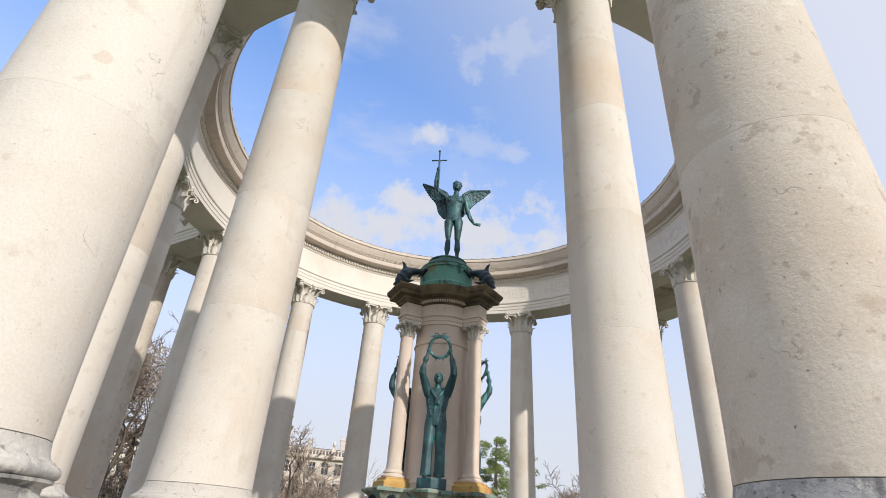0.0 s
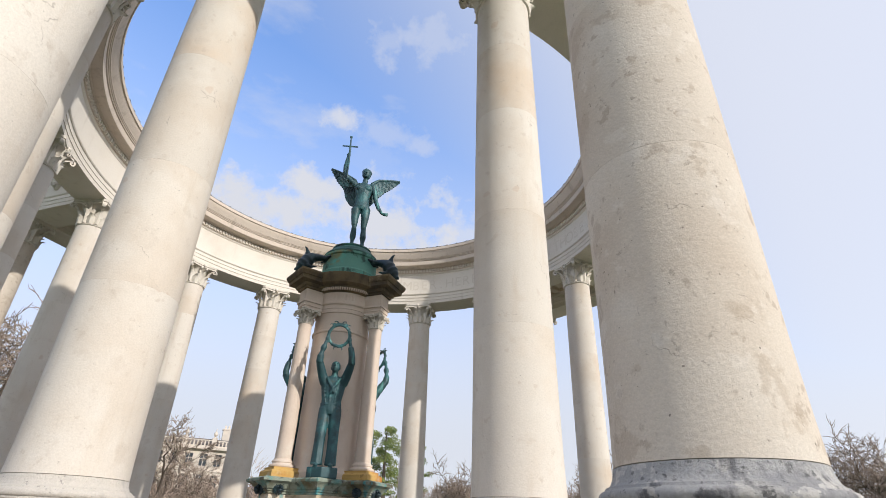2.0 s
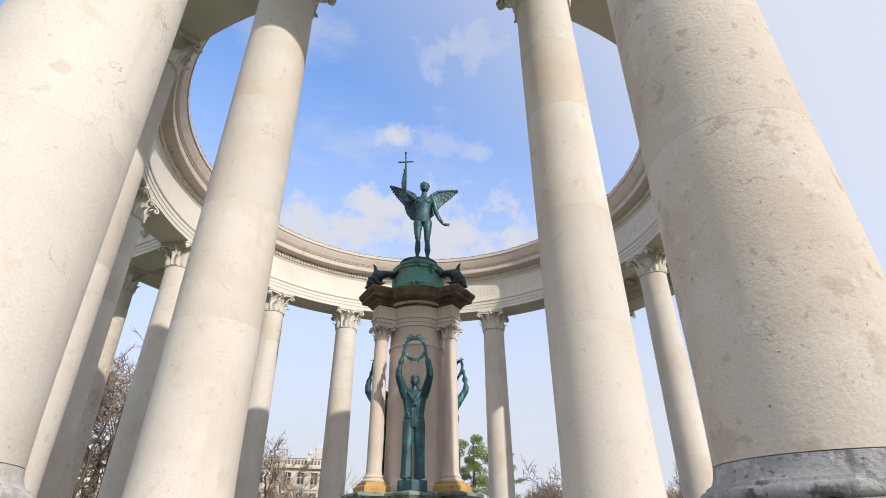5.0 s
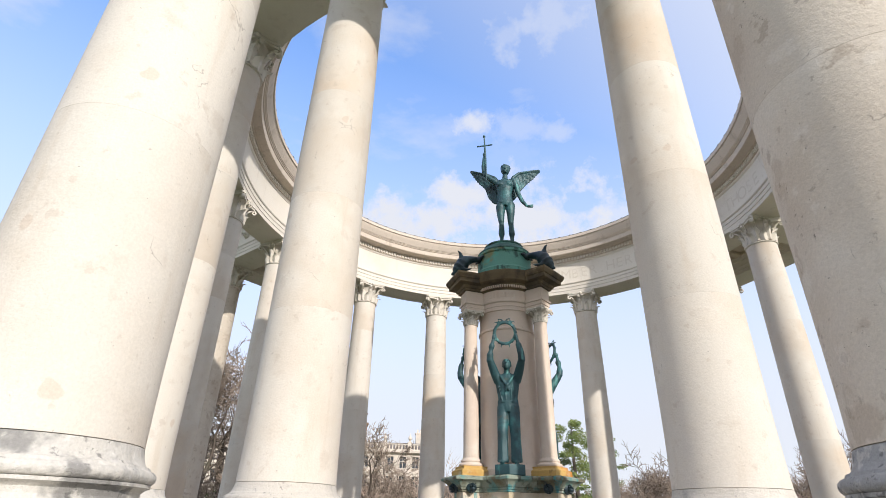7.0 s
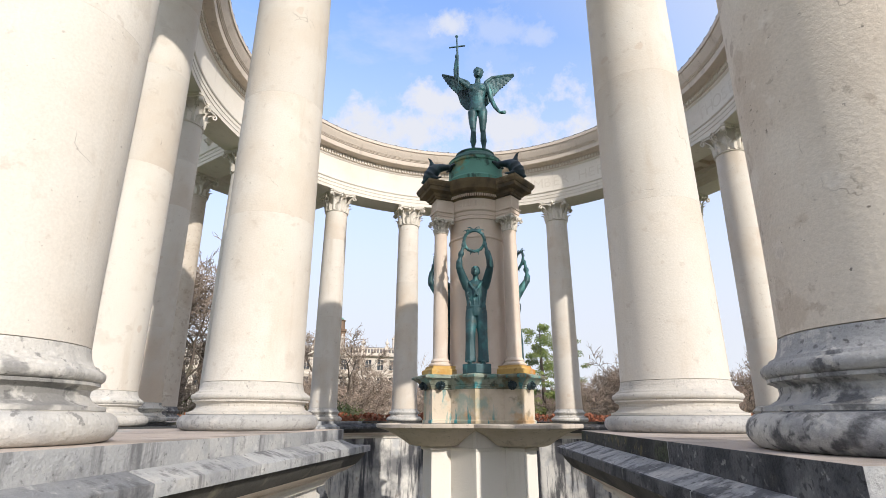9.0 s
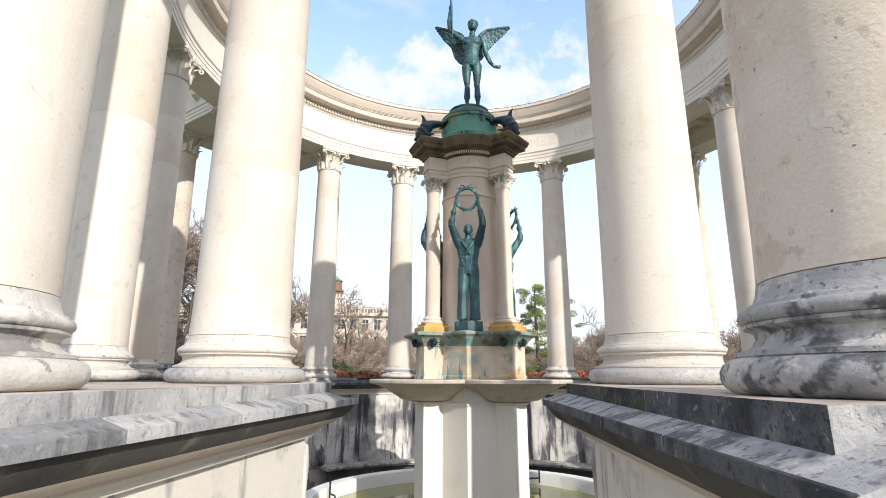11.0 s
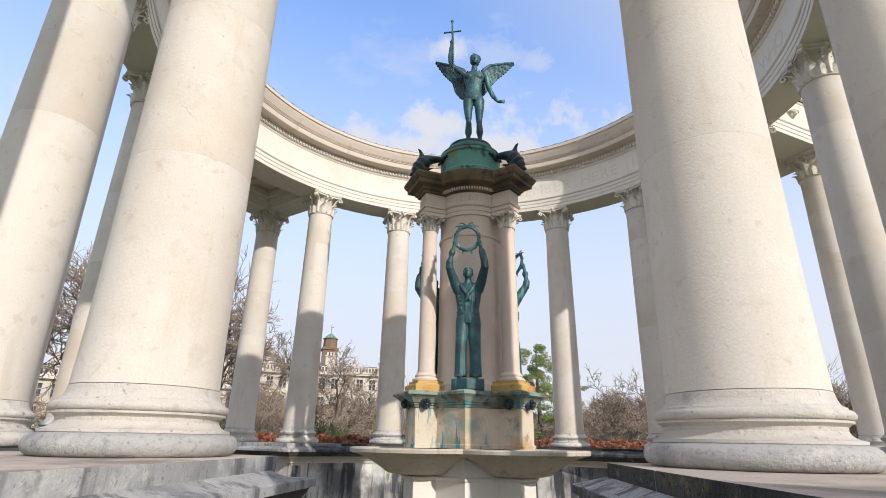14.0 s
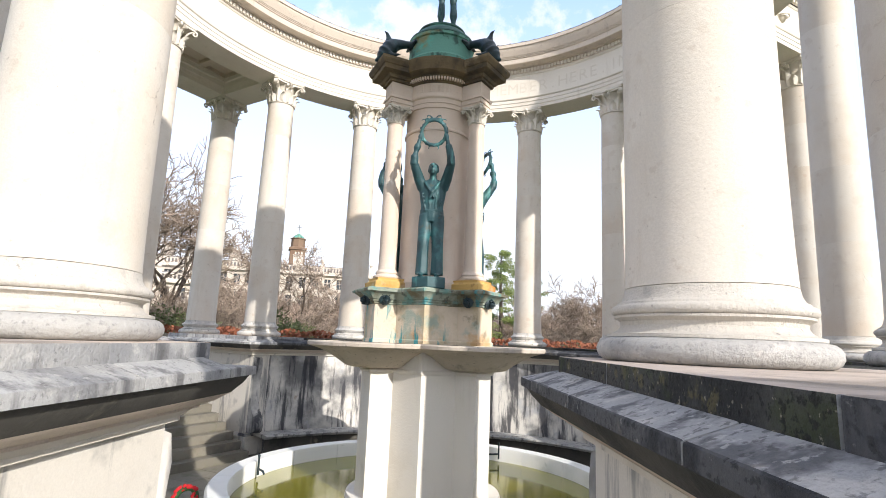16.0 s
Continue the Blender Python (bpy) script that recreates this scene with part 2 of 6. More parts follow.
TAN = material("tan_portland_stone", (0.60, 0.53, 0.445), 0.88, layers=[((0.50, 0.41, 0.32), 0.9, 0.45, 0.68, 0.6), ((0.65, 0.59, 0.51), 2.2, 0.50, 0.68, 0.6), ((0.44, 0.355, 0.27), 3.8, 0.575, 0.63, 0.5), ((0.38, 0.305, 0.235), 7.5, 0.60, 0.655, 0.6), ((0.69, 0.63, 0.555), 6.0, 0.60, 0.65, 0.45), ((0.30, 0.245, 0.19), 18.0, 0.64, 0.69, 0.5), ((0.10, 0.085, 0.07), 36.0, 0.69, 0.72, 0.75)], bump=0.28, bump_scale=48, pits=1.0, vary=0.04, cracks=0.6, grain=0.18, marks=((0.42, 0.335, 0.25), 0.20, 0.30, 0.45))
CARVED = material("carved_stone", (0.68, 0.63, 0.55), 0.85, layers=[((0.52, 0.47, 0.39), 1.5, 0.5, 0.7, 0.6), ((0.26, 0.24, 0.21), 5.0, 0.6, 0.72, 0.5)], bump=0.3, bump_scale=35)
ENTAB = material("entablature_stone", (0.74, 0.685, 0.60), 0.85, layers=[((0.62, 0.55, 0.46), 0.7, 0.48, 0.7, 0.5), ((0.46, 0.42, 0.36), 3.5, 0.63, 0.76, 0.3)], streaks=((0.48, 0.42, 0.34), 0.56, 0.75, 0.35), bump=0.25, bump_scale=30)
CORNICE = material("weathered_cornice_stone", (0.63, 0.54, 0.45), 0.88, layers=[((0.42, 0.34, 0.26), 3.5, 0.55, 0.70, 0.4), ((0.66, 0.57, 0.47), 0.8, 0.5, 0.7, 0.6), ((0.28, 0.23, 0.18), 14.0, 0.62, 0.71, 0.35)], streaks=((0.30, 0.24, 0.18), 0.56, 0.74, 0.35), bump=0.35, grain=0.2)
BASE = material("stained_base_stone", (0.38, 0.375, 0.37), 0.92, layers=[((0.58, 0.55, 0.50), 2.4, 0.48, 0.60, 0.75), ((0.14, 0.145, 0.16), 1.4, 0.47, 0.63, 0.8), ((0.045, 0.047, 0.054), 5.5, 0.53, 0.62, 0.75), ((0.66, 0.63, 0.58), 10.0, 0.57, 0.64, 0.55), ((0.07, 0.07, 0.07), 22.0, 0.58, 0.65, 0.6)], streaks=((0.06, 0.06, 0.07), 0.54, 0.65, 0.7), bump=0.8, bump_scale=34, pits=1.0, vary=0.08, grain=0.22)
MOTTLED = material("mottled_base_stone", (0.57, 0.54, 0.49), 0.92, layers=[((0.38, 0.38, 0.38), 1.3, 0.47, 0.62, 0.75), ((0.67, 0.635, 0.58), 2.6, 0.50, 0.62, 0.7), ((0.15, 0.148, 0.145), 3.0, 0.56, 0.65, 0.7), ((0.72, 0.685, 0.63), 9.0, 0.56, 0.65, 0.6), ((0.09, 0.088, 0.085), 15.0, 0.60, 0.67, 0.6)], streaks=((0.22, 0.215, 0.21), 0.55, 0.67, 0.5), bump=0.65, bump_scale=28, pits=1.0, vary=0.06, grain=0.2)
PALE_BASE = material("lichen_base_stone", (0.60, 0.56, 0.50), 0.9, layers=[((0.50, 0.47, 0.43), 1.3, 0.5, 0.66, 0.6), ((0.66, 0.61, 0.54), 2.6, 0.53, 0.66, 0.6), ((0.26, 0.25, 0.235), 7.0, 0.55, 0.74, 0.4), ((0.12, 0.115, 0.11), 30.0, 0.60, 0.72, 0.55)], bump=0.6, bump_scale=48, pits=1.0, vary=0.06, grain=0.2)
GREY_BASE = material("grey_base_ring_stone", (0.44, 0.43, 0.41), 0.9, layers=[((0.38, 0.37, 0.36), 1.5, 0.48, 0.64, 0.7), ((0.60, 0.57, 0.53), 3.0, 0.52, 0.64, 0.7), ((0.17, 0.17, 0.175), 3.5, 0.50, 0.72, 0.6), ((0.12, 0.12, 0.12), 34.0, 0.52, 0.72, 0.5)], bump=0.7, bump_scale=36, pits=1.0, vary=0.06)
WALL_PALE = material("faintly_streaked_wall_stone", (0.70, 0.66, 0.59), 0.9, layers=[((0.58, 0.54, 0.47), 1.1, 0.5, 0.7, 0.5), ((0.34, 0.33, 0.31), 2.4, 0.56, 0.68, 0.5)], streaks=((0.20, 0.20, 0.20), 0.53, 0.66, 0.75), bump=0.35)
PLINTH = material("grey_weathered_stone", (0.37, 0.37, 0.365), 0.93, layers=[((0.50, 0.485, 0.455), 3.0, 0.48, 0.62, 0.7), ((0.19, 0.195, 0.205), 1.2, 0.48, 0.62, 0.75), ((0.11, 0.11, 0.112), 5.0, 0.55, 0.68, 0.6), ((0.60, 0.58, 0.545), 14.0, 0.57, 0.70, 0.45), ((0.08, 0.08, 0.08), 30.0, 0.59, 0.68, 0.5)], streaks=((0.09, 0.09, 0.095), 0.53, 0.65, 0.75), bump=0.6, bump_scale=34, pits=1.0, vary=0.14, grain=0.2)
# moss and lichen, on a base darkened for the shade on unlit sides
SHADED_MOSS = material("shaded_mossy_stone", (0.062, 0.061, 0.056), 0.95, layers=[((0.02, 0.021, 0.021), 2.2, 0.45, 0.60, 0.85), ((0.15, 0.13, 0.06), 11.0, 0.55, 0.64, 0.6), ((0.06, 0.075, 0.028), 4.2, 0.55, 0.68, 0.5), ((0.38, 0.34, 0.26), 40.0, 0.63, 0.68, 0.6), ((0.012, 0.012, 0.012), 42.0, 0.54, 0.62, 0.75)], bump=1.0, bump_scale=45, pits=1.0, vary=0.1, grain=0.3)
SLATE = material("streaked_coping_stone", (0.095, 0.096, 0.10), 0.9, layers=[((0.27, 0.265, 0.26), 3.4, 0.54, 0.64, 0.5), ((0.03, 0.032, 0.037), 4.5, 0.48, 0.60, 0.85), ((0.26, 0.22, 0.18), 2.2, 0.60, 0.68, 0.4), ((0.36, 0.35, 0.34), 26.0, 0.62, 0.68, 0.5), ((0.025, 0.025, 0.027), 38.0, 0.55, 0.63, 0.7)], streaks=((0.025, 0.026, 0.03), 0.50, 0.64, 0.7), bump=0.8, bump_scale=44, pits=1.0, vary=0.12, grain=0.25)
# stained coping stone, paled for the light on its upper side
SLATE_TOP = material("lit_coping_top", (0.38, 0.378, 0.38), 0.85, layers=[((0.54, 0.52, 0.495), 5.0, 0.50, 0.62, 0.75), ((0.07, 0.072, 0.08), 4.0, 0.49, 0.60, 0.8), ((0.48, 0.40, 0.31), 3.0, 0.58, 0.67, 0.5), ((0.62, 0.61, 0.59), 22.0, 0.58, 0.66, 0.5), ((0.05, 0.05, 0.052), 30.0, 0.55, 0.64, 0.6)], bump=0.7, bump_scale=36, pits=1.0, vary=0.12, grain=0.22)
WALL = material("streaked_wall_stone", (0.76, 0.73, 0.67), 0.9, layers=[((0.56, 0.545, 0.52), 1.3, 0.46, 0.68, 0.7), ((0.09, 0.094, 0.105), 0.6, 0.44, 0.62, 0.85), ((0.36, 0.38, 0.42), 2.0, 0.54, 0.68, 0.5), ((0.30, 0.20, 0.12), 2.7, 0.64, 0.72, 0.5)], streaks=((0.045, 0.046, 0.055), 0.47, 0.60, 0.9), bump=0.4, vary=0.05)
DARK = material("dark_streaked_stone", (0.085, 0.08, 0.07), 0.95, layers=[((0.03, 0.03, 0.03), 1.2, 0.45, 0.65, 0.8), ((0.30, 0.27, 0.20), 2.4, 0.58, 0.70, 0.55)], streaks=((0.20, 0.18, 0.14), 0.58, 0.70, 0.5), bump=0.5)
PYLON = material("pink_stone", (0.67, 0.56, 0.465), 0.85, layers=[((0.58, 0.46, 0.37), 1.2, 0.48, 0.7, 0.5), ((0.72, 0.65, 0.57), 2.6, 0.52, 0.7, 0.6), ((0.34, 0.27, 0.20), 5.0, 0.64, 0.74, 0.4)], streaks=((0.40, 0.31, 0.23), 0.56, 0.74, 0.35), bump=0.3)
PIER = material("pale_pier_stone", (0.78, 0.735, 0.66), 0.85, layers=[((0.67, 0.61, 0.52), 1.0, 0.5, 0.7, 0.5), ((0.46, 0.43, 0.37), 4.0, 0.64, 0.75, 0.3)], streaks=((0.55, 0.49, 0.40), 0.56, 0.72, 0.4), bump=0.3)
STAINED = material("copper_stained_stone", (0.60, 0.52, 0.41), 0.85, layers=[((0.40, 0.33, 0.20), 1.3, 0.44, 0.60, 0.75), ((0.46, 0.25, 0.08), 1.5, 0.57, 0.68, 0.6), ((0.20, 0.34, 0.32), 1.7, 0.53, 0.64, 0.6), ((0.17, 0.14, 0.09), 4.0, 0.56, 0.68, 0.6)], streaks=((0.02, 0.25, 0.28), 0.575, 0.635, 0.92), bump=0.35)
BOWL = material("weathered_bowl_stone", (0.55, 0.48, 0.405), 0.88, layers=[((0.42, 0.36, 0.29), 1.4, 0.46, 0.66, 0.6), ((0.30, 0.27, 0.235), 3.6, 0.55, 0.70, 0.5), ((0.60, 0.54, 0.48), 5.0, 0.55, 0.68, 0.5), ((0.14, 0.125, 0.11), 16.0, 0.60, 0.70, 0.5)], streaks=((0.26, 0.22, 0.17), 0.54, 0.68, 0.5), bump=0.4)
RUST = material("rust_stained_stone", (0.56, 0.36, 0.12), 0.85, layers=[((0.47, 0.17, 0.02), 1.6, 0.45, 0.58, 0.85), ((0.17, 0.09, 0.04), 4.5, 0.58, 0.7, 0.6), ((0.60, 0.50, 0.34), 3.1, 0.56, 0.68, 0.65)], bump=0.4)
SOOT_CORNICE = material("brown_sooty_cornice", (0.17, 0.125, 0.07), 0.9, layers=[((0.06, 0.05, 0.04), 1.8, 0.47, 0.66, 0.8), ((0.34, 0.26, 0.16), 3.0, 0.58, 0.72, 0.6)], bump=0.5)
COPPER = material("verdigris_stone_drum", (0.12, 0.30, 0.24), 0.75, layers=[((0.26, 0.20, 0.07), 1.9, 0.52, 0.62, 0.75), ((0.10, 0.40, 0.33), 3.0, 0.53, 0.65, 0.7), ((0.025, 0.04, 0.04), 3.6, 0.55, 0.66, 0.75)], streaks=((0.03, 0.045, 0.04), 0.53, 0.64, 0.7), bump=0.3)
EDGE = material("green_brown_edge_stone", (0.27, 0.31, 0.25), 0.8, layers=[((0.13, 0.105, 0.055), 2.2, 0.45, 0.60, 0.85), ((0.12, 0.30, 0.28), 3.2, 0.51, 0.63, 0.7), ((0.44, 0.46, 0.40), 4.5, 0.57, 0.67, 0.6), ((0.04, 0.04, 0.032), 6.0, 0.56, 0.68, 0.7)], streaks=((0.03, 0.24, 0.27), 0.57, 0.65, 0.7), bump=0.4)
BRONZE = material("verdigris_bronze", (0.024, 0.072, 0.082), 0.5, metal=0.1, layers=[((0.05, 0.175, 0.185), 3.2, 0.50, 0.66, 0.7), ((0.015, 0.024, 0.028), 2.2, 0.54, 0.66, 0.6), ((0.10, 0.085, 0.05), 6.0, 0.62, 0.7, 0.4)], streaks=((0.13, 0.38, 0.36), 0.56, 0.68, 0.75), bump=0.35, bump_scale=25, spec=0.5)
DOME = material("dark_verdigris_cap", (0.05, 0.12, 0.10), 0.6, metal=0.2, layers=[((0.08, 0.25, 0.20), 2.6, 0.5, 0.64, 0.7), ((0.02, 0.03, 0.028), 3.2, 0.5, 0.64, 0.8), ((0.11, 0.085, 0.04), 5.0, 0.58, 0.68, 0.5)], bump=0.3)
DARK_BRONZE = material("dark_bronze", (0.02, 0.038, 0.046), 0.42, metal=0.3, layers=[((0.045, 0.115, 0.12), 3.0, 0.53, 0.68, 0.6), ((0.010, 0.013, 0.016), 2.0, 0.52, 0.68, 0.6)], bump=0.3, spec=0.5)
MARBLE = material("pale_pool_kerb", (0.76, 0.76, 0.72), 0.6, layers=[((0.58, 0.60, 0.55), 1.4, 0.5, 0.7, 0.5), ((0.34, 0.36, 0.30), 5.0, 0.62, 0.72, 0.35)], bump=0.12)
PAVING = material("wet_paving", (0.20, 0.185, 0.15), 0.5, layers=[((0.08, 0.075, 0.065), 0.9, 0.48, 0.65, 0.7), ((0.22, 0.19, 0.14), 1.8, 0.55, 0.7, 0.5), ((0.12, 0.13, 0.07), 3.0, 0.55, 0.7, 0.5)], bump=0.3, vary=0.15)
TOPSTONE = material("russet_platform_stone", (0.48, 0.405, 0.345), 0.9, layers=[((0.22, 0.19, 0.16), 1.6, 0.46, 0.64, 0.75), ((0.64, 0.57, 0.50), 3.0, 0.55, 0.7, 0.5), ((0.16, 0.15, 0.13), 12.0, 0.6, 0.7, 0.5)], bump=0.5, vary=0.08)
JOINT = material("joint_mortar", (0.10, 0.09, 0.075), 0.95, bump=0.2)
LEAD = material("grey_lead", (0.16, 0.165, 0.17), 0.55, metal=0.3, layers=[((0.08, 0.08, 0.085), 2.0, 0.5, 0.7, 0.6)], bump=0.2)
GRASS = material("winter_grass", (0.075, 0.10, 0.035), 0.95, layers=[((0.12, 0.11, 0.05), 0.4, 0.45, 0.65, 0.7), ((0.04, 0.07, 0.02), 1.6, 0.5, 0.7, 0.6)], bump=0.6)
BARK = material("bare_bark", (0.12, 0.095, 0.075), 0.95, layers=[((0.14, 0.12, 0.095), 2.0, 0.5, 0.7, 0.6), ((0.05, 0.06, 0.03), 1.2, 0.55, 0.7, 0.5)], bump=0.5)
TWIG = material("reddish_twigs", (0.27, 0.21, 0.165), 0.95, bump=0.0, layers=[((0.36, 0.285, 0.21), 0.8, 0.45, 0.65, 0.7)])


# ---- mesh helpers ----
def finish(bm, smooth=None):
    bmesh.ops.recalc_face_normals(bm, faces=bm.faces)
    if smooth is not None:
        for f in bm.faces:
            f.smooth = True
        for e in bm.edges:
            if len(e.link_faces) == 2 and e.calc_face_angle(0) > radians(smooth):
                e.smooth = False
    return bm


def part(name, bm, mat, parent=None, label="", smooth=35):
    me = bpy.data.meshes.new(name)
    finish(bm, smooth).to_mesh(me)
    bm.free()
    me.materials.append(mat)
    ob = new(name, me)
    ob.parent = parent
    if label:
        ob["label"] = label
    return ob


def raw(name, verts, faces, mat, parent=None, label="", smooth=False):
    me = bpy.data.meshes.new(name)
    me.from_pydata(verts, [], faces)
    me.materials.append(mat)
    if smooth:
        me.polygons.foreach_set("use_smooth", [True] * len(me.polygons))
    ob = new(name, me)
    ob.parent = parent
    if label:
        ob["label"] = label
    return ob


def thing(name, label, category, group="", kind=""):
    return tagged(new(name), label, category, group, kind)


def lathe(profile, seg=48, bm=None, at=(0, 0, 0), closed=False, a0=0.0, a1=360.0):
    bm = bm or bmesh.new()
    full = abs(a1 - a0 - 360) < 1e-6
    n = seg if full else seg + 1
    rings = []
    for i in range(n):
        a = radians(a0 + (a1 - a0) * i / seg)
        rings.append([bm.verts.new((at[0] + r * math.sin(a), at[1] - r * math.cos(a), at[2] + z)) for r, z in profile])
    m = len(profile)
    for i in range(seg):
        p, q = rings[i], rings[(i + 1) % n]
        for j in range(m if closed else m - 1):
            k = (j + 1) % m
            vs = [p[j], q[j], q[k], p[k]]
            if profile[j][0] < 1e-6:
                vs = [p[j], q[k], p[k]]
            elif profile[k][0] < 1e-6:
                vs = [p[j], q[j], p[k]]
            bm.faces.new(vs)
    bmesh.ops.remove_doubles(bm, verts=bm.verts, dist=1e-5)
    if closed and not full:
        bm.faces.new([v for v in rings[0]])
        bm.faces.new([v for v in reversed(rings[-1])])
    return bm


def prism(poly, z0, z1, bevel=0.0, bm=None):
    bm = bm or bmesh.new()
    lo = [bm.verts.new((x, y, z0)) for x, y in poly]
    hi = [bm.verts.new((x, y, z1)) for x, y in poly]
    n = len(poly)
    made = [bm.faces.new(hi), bm.faces.new(list(reversed(lo)))]
    for i in range(n):
        made.append(bm.faces.new([lo[i], lo[(i + 1) % n], hi[(i + 1) % n], hi[i]]))
    if bevel:
        es = [e for e in {e for f in made[:1] for e in f.edges} | {e for v in hi for e in v.link_edges}]
        bmesh.ops.bevel(bm, geom=es, offset=bevel, segments=2, affect="EDGES", profile=0.6)
    return bm


def box(cx, cy, cz, sx, sy, sz, bm=None, bevel=0.0, rot=0.0):
    c, s = math.cos(radians(rot)), math.sin(radians(rot))
    poly = [(cx + c * x - s * y, cy + s * x + c * y) for x, y in ((-sx / 2, -sy / 2), (sx / 2, -sy / 2), (sx / 2, sy / 2), (-sx / 2, sy / 2))]
    return prism(poly, cz - sz / 2, cz + sz / 2, bevel, bm)


def sweep(path, profile, bm=None, closed=False, cap=True):
    """Carry a profile of (offset to the path's left, z) along a flat path, with mitred corners."""
    bm = bm or bmesh.new()
    pts = [Vector(p) for p in path]
    n = len(pts)
    rows = []
    for i, p in enumerate(pts):
        d0 = (p - pts[i - 1]).normalized() if (i or closed) else None
        d1 = (pts[(i + 1) % n] - p).normalized() if (i < n - 1 or closed) else None
        d0, d1 = d0 or d1, d1 or d0
        n0, n1 = Vector((-d0.y, d0.x)), Vector((-d1.y, d1.x))
        m = (n0 + n1).normalized()
        m = m / max(m.dot(n0), 0.3)
        rows.append([bm.verts.new((p.x + m.x * o, p.y + m.y * o, z)) for o, z in profile])
    for i in range(n if closed else n - 1):
        a, b = rows[i], rows[(i + 1) % n]
        for j in range(len(profile) - 1):
            bm.faces.new([a[j], b[j], b[j + 1], a[j + 1]])
    return bm


def polar(r, a):
    """Azimuth a from -Y towards +X."""
    return (r * math.sin(radians(a)), -r * math.cos(radians(a)))


def mirror60(p):
    d = Vector(polar(1, 60))
    q = 2 * Vector(p).dot(d) * d - Vector(p)
    return (q.x, q.y)


TURNS = (0.0, 120.0, 240.0)
RING = 6.5                      # column circle
RING_AZ = [a for k in TURNS for a in (15 + k, 37.5 + k, 60 + k, 82.5 + k, 105 + k)]
PORCH_X, PORCH_Y = 1.68, -8.76  # outer porch columns
COURT_Z, LAND_Z = -2.75, -1.5
SOFFIT = 6.94
ENT = SOFFIT - 0.18                # datum of the upper members

# ---- ground, court floor, stairs ----
bm = bmesh.new()
hole = 96
lo = [bm.verts.new((*polar(7.09, 360 * i / hole), LAND_Z)) for i in range(hole)]
mid = [bm.verts.new((*polar(60, 360 * i / hole), LAND_Z)) for i in range(hole)]
far = [bm.verts.new((*polar(2500, 360 * i / hole), LAND_Z)) for i in range(hole)]
for r0, r1 in ((lo, mid), (mid, far)):
    for i in range(hole):
        bm.faces.new([r0[i], r0[(i + 1) % hole], r1[(i + 1) % hole], r1[i]])
tagged(part("ground", bm, GRASS), "winter grass lawn around the memorial", "ground", kind="structure")
court = tagged(part("floor", lathe([(0.0, COURT_Z - 0.03), (7.2, COURT_Z - 0.03)], 64), JOINT), "sunken paved court floor of wet grey flags", "floor", kind="structure")


def landing(turn):
    ob = thing("stairs", "worn stone steps down into the sunken court", "stairs", "porch stairs", "structure")
    part("landing", box(0, -11.2, LAND_Z - 0.09, 2.1, 7.9, 0.2), PAVING, ob)
    part("landing_riser", box(0, -7.2, LAND_Z - 0.75, 2.1, 0.12, 1.5), PAVING, ob)
    n = 7
    for i in range(n):
        z = LAND_Z - (i + 1) * (LAND_Z - COURT_Z) / n
        y = -7.14 + i * 0.3
        if i < n - 1:
            part("step", box(0, y + 0.15, (z + COURT_Z - 0.1) / 2, 1.9, 0.298, z - COURT_Z + 0.1, bevel=0.012), PAVING, ob)
    ob.matrix_basis = pose(0, 0, 0, 0, 0, turn)


for k in TURNS:
    landing(k)

# ---- sunken walls, coping and platform ----
LEDGE_X, LEDGE_R = 0.84, 5.62
PLIN_X, PLIN_R = 1.02, 5.93
END_Y = -9.5
SPLAY = 0.04                     # the porch sides open outwards a little


def inner_path(x, r, end_y, back, splay=SPLAY):
    """Edge of one third of the wall: in along a porch, round the court, out along the next porch."""
    a = math.degrees(math.asin(x / r))
    y_in = -r * math.cos(radians(a))
    half = [(back, end_y), (x + splay * (y_in - end_y), end_y), (x, y_in)]
    n = 14
    half += [polar(r, a + (60 - a) * i / n) for i in range(1, n + 1)]
    return half + [mirror60(p) for p in reversed(half[:-1])]


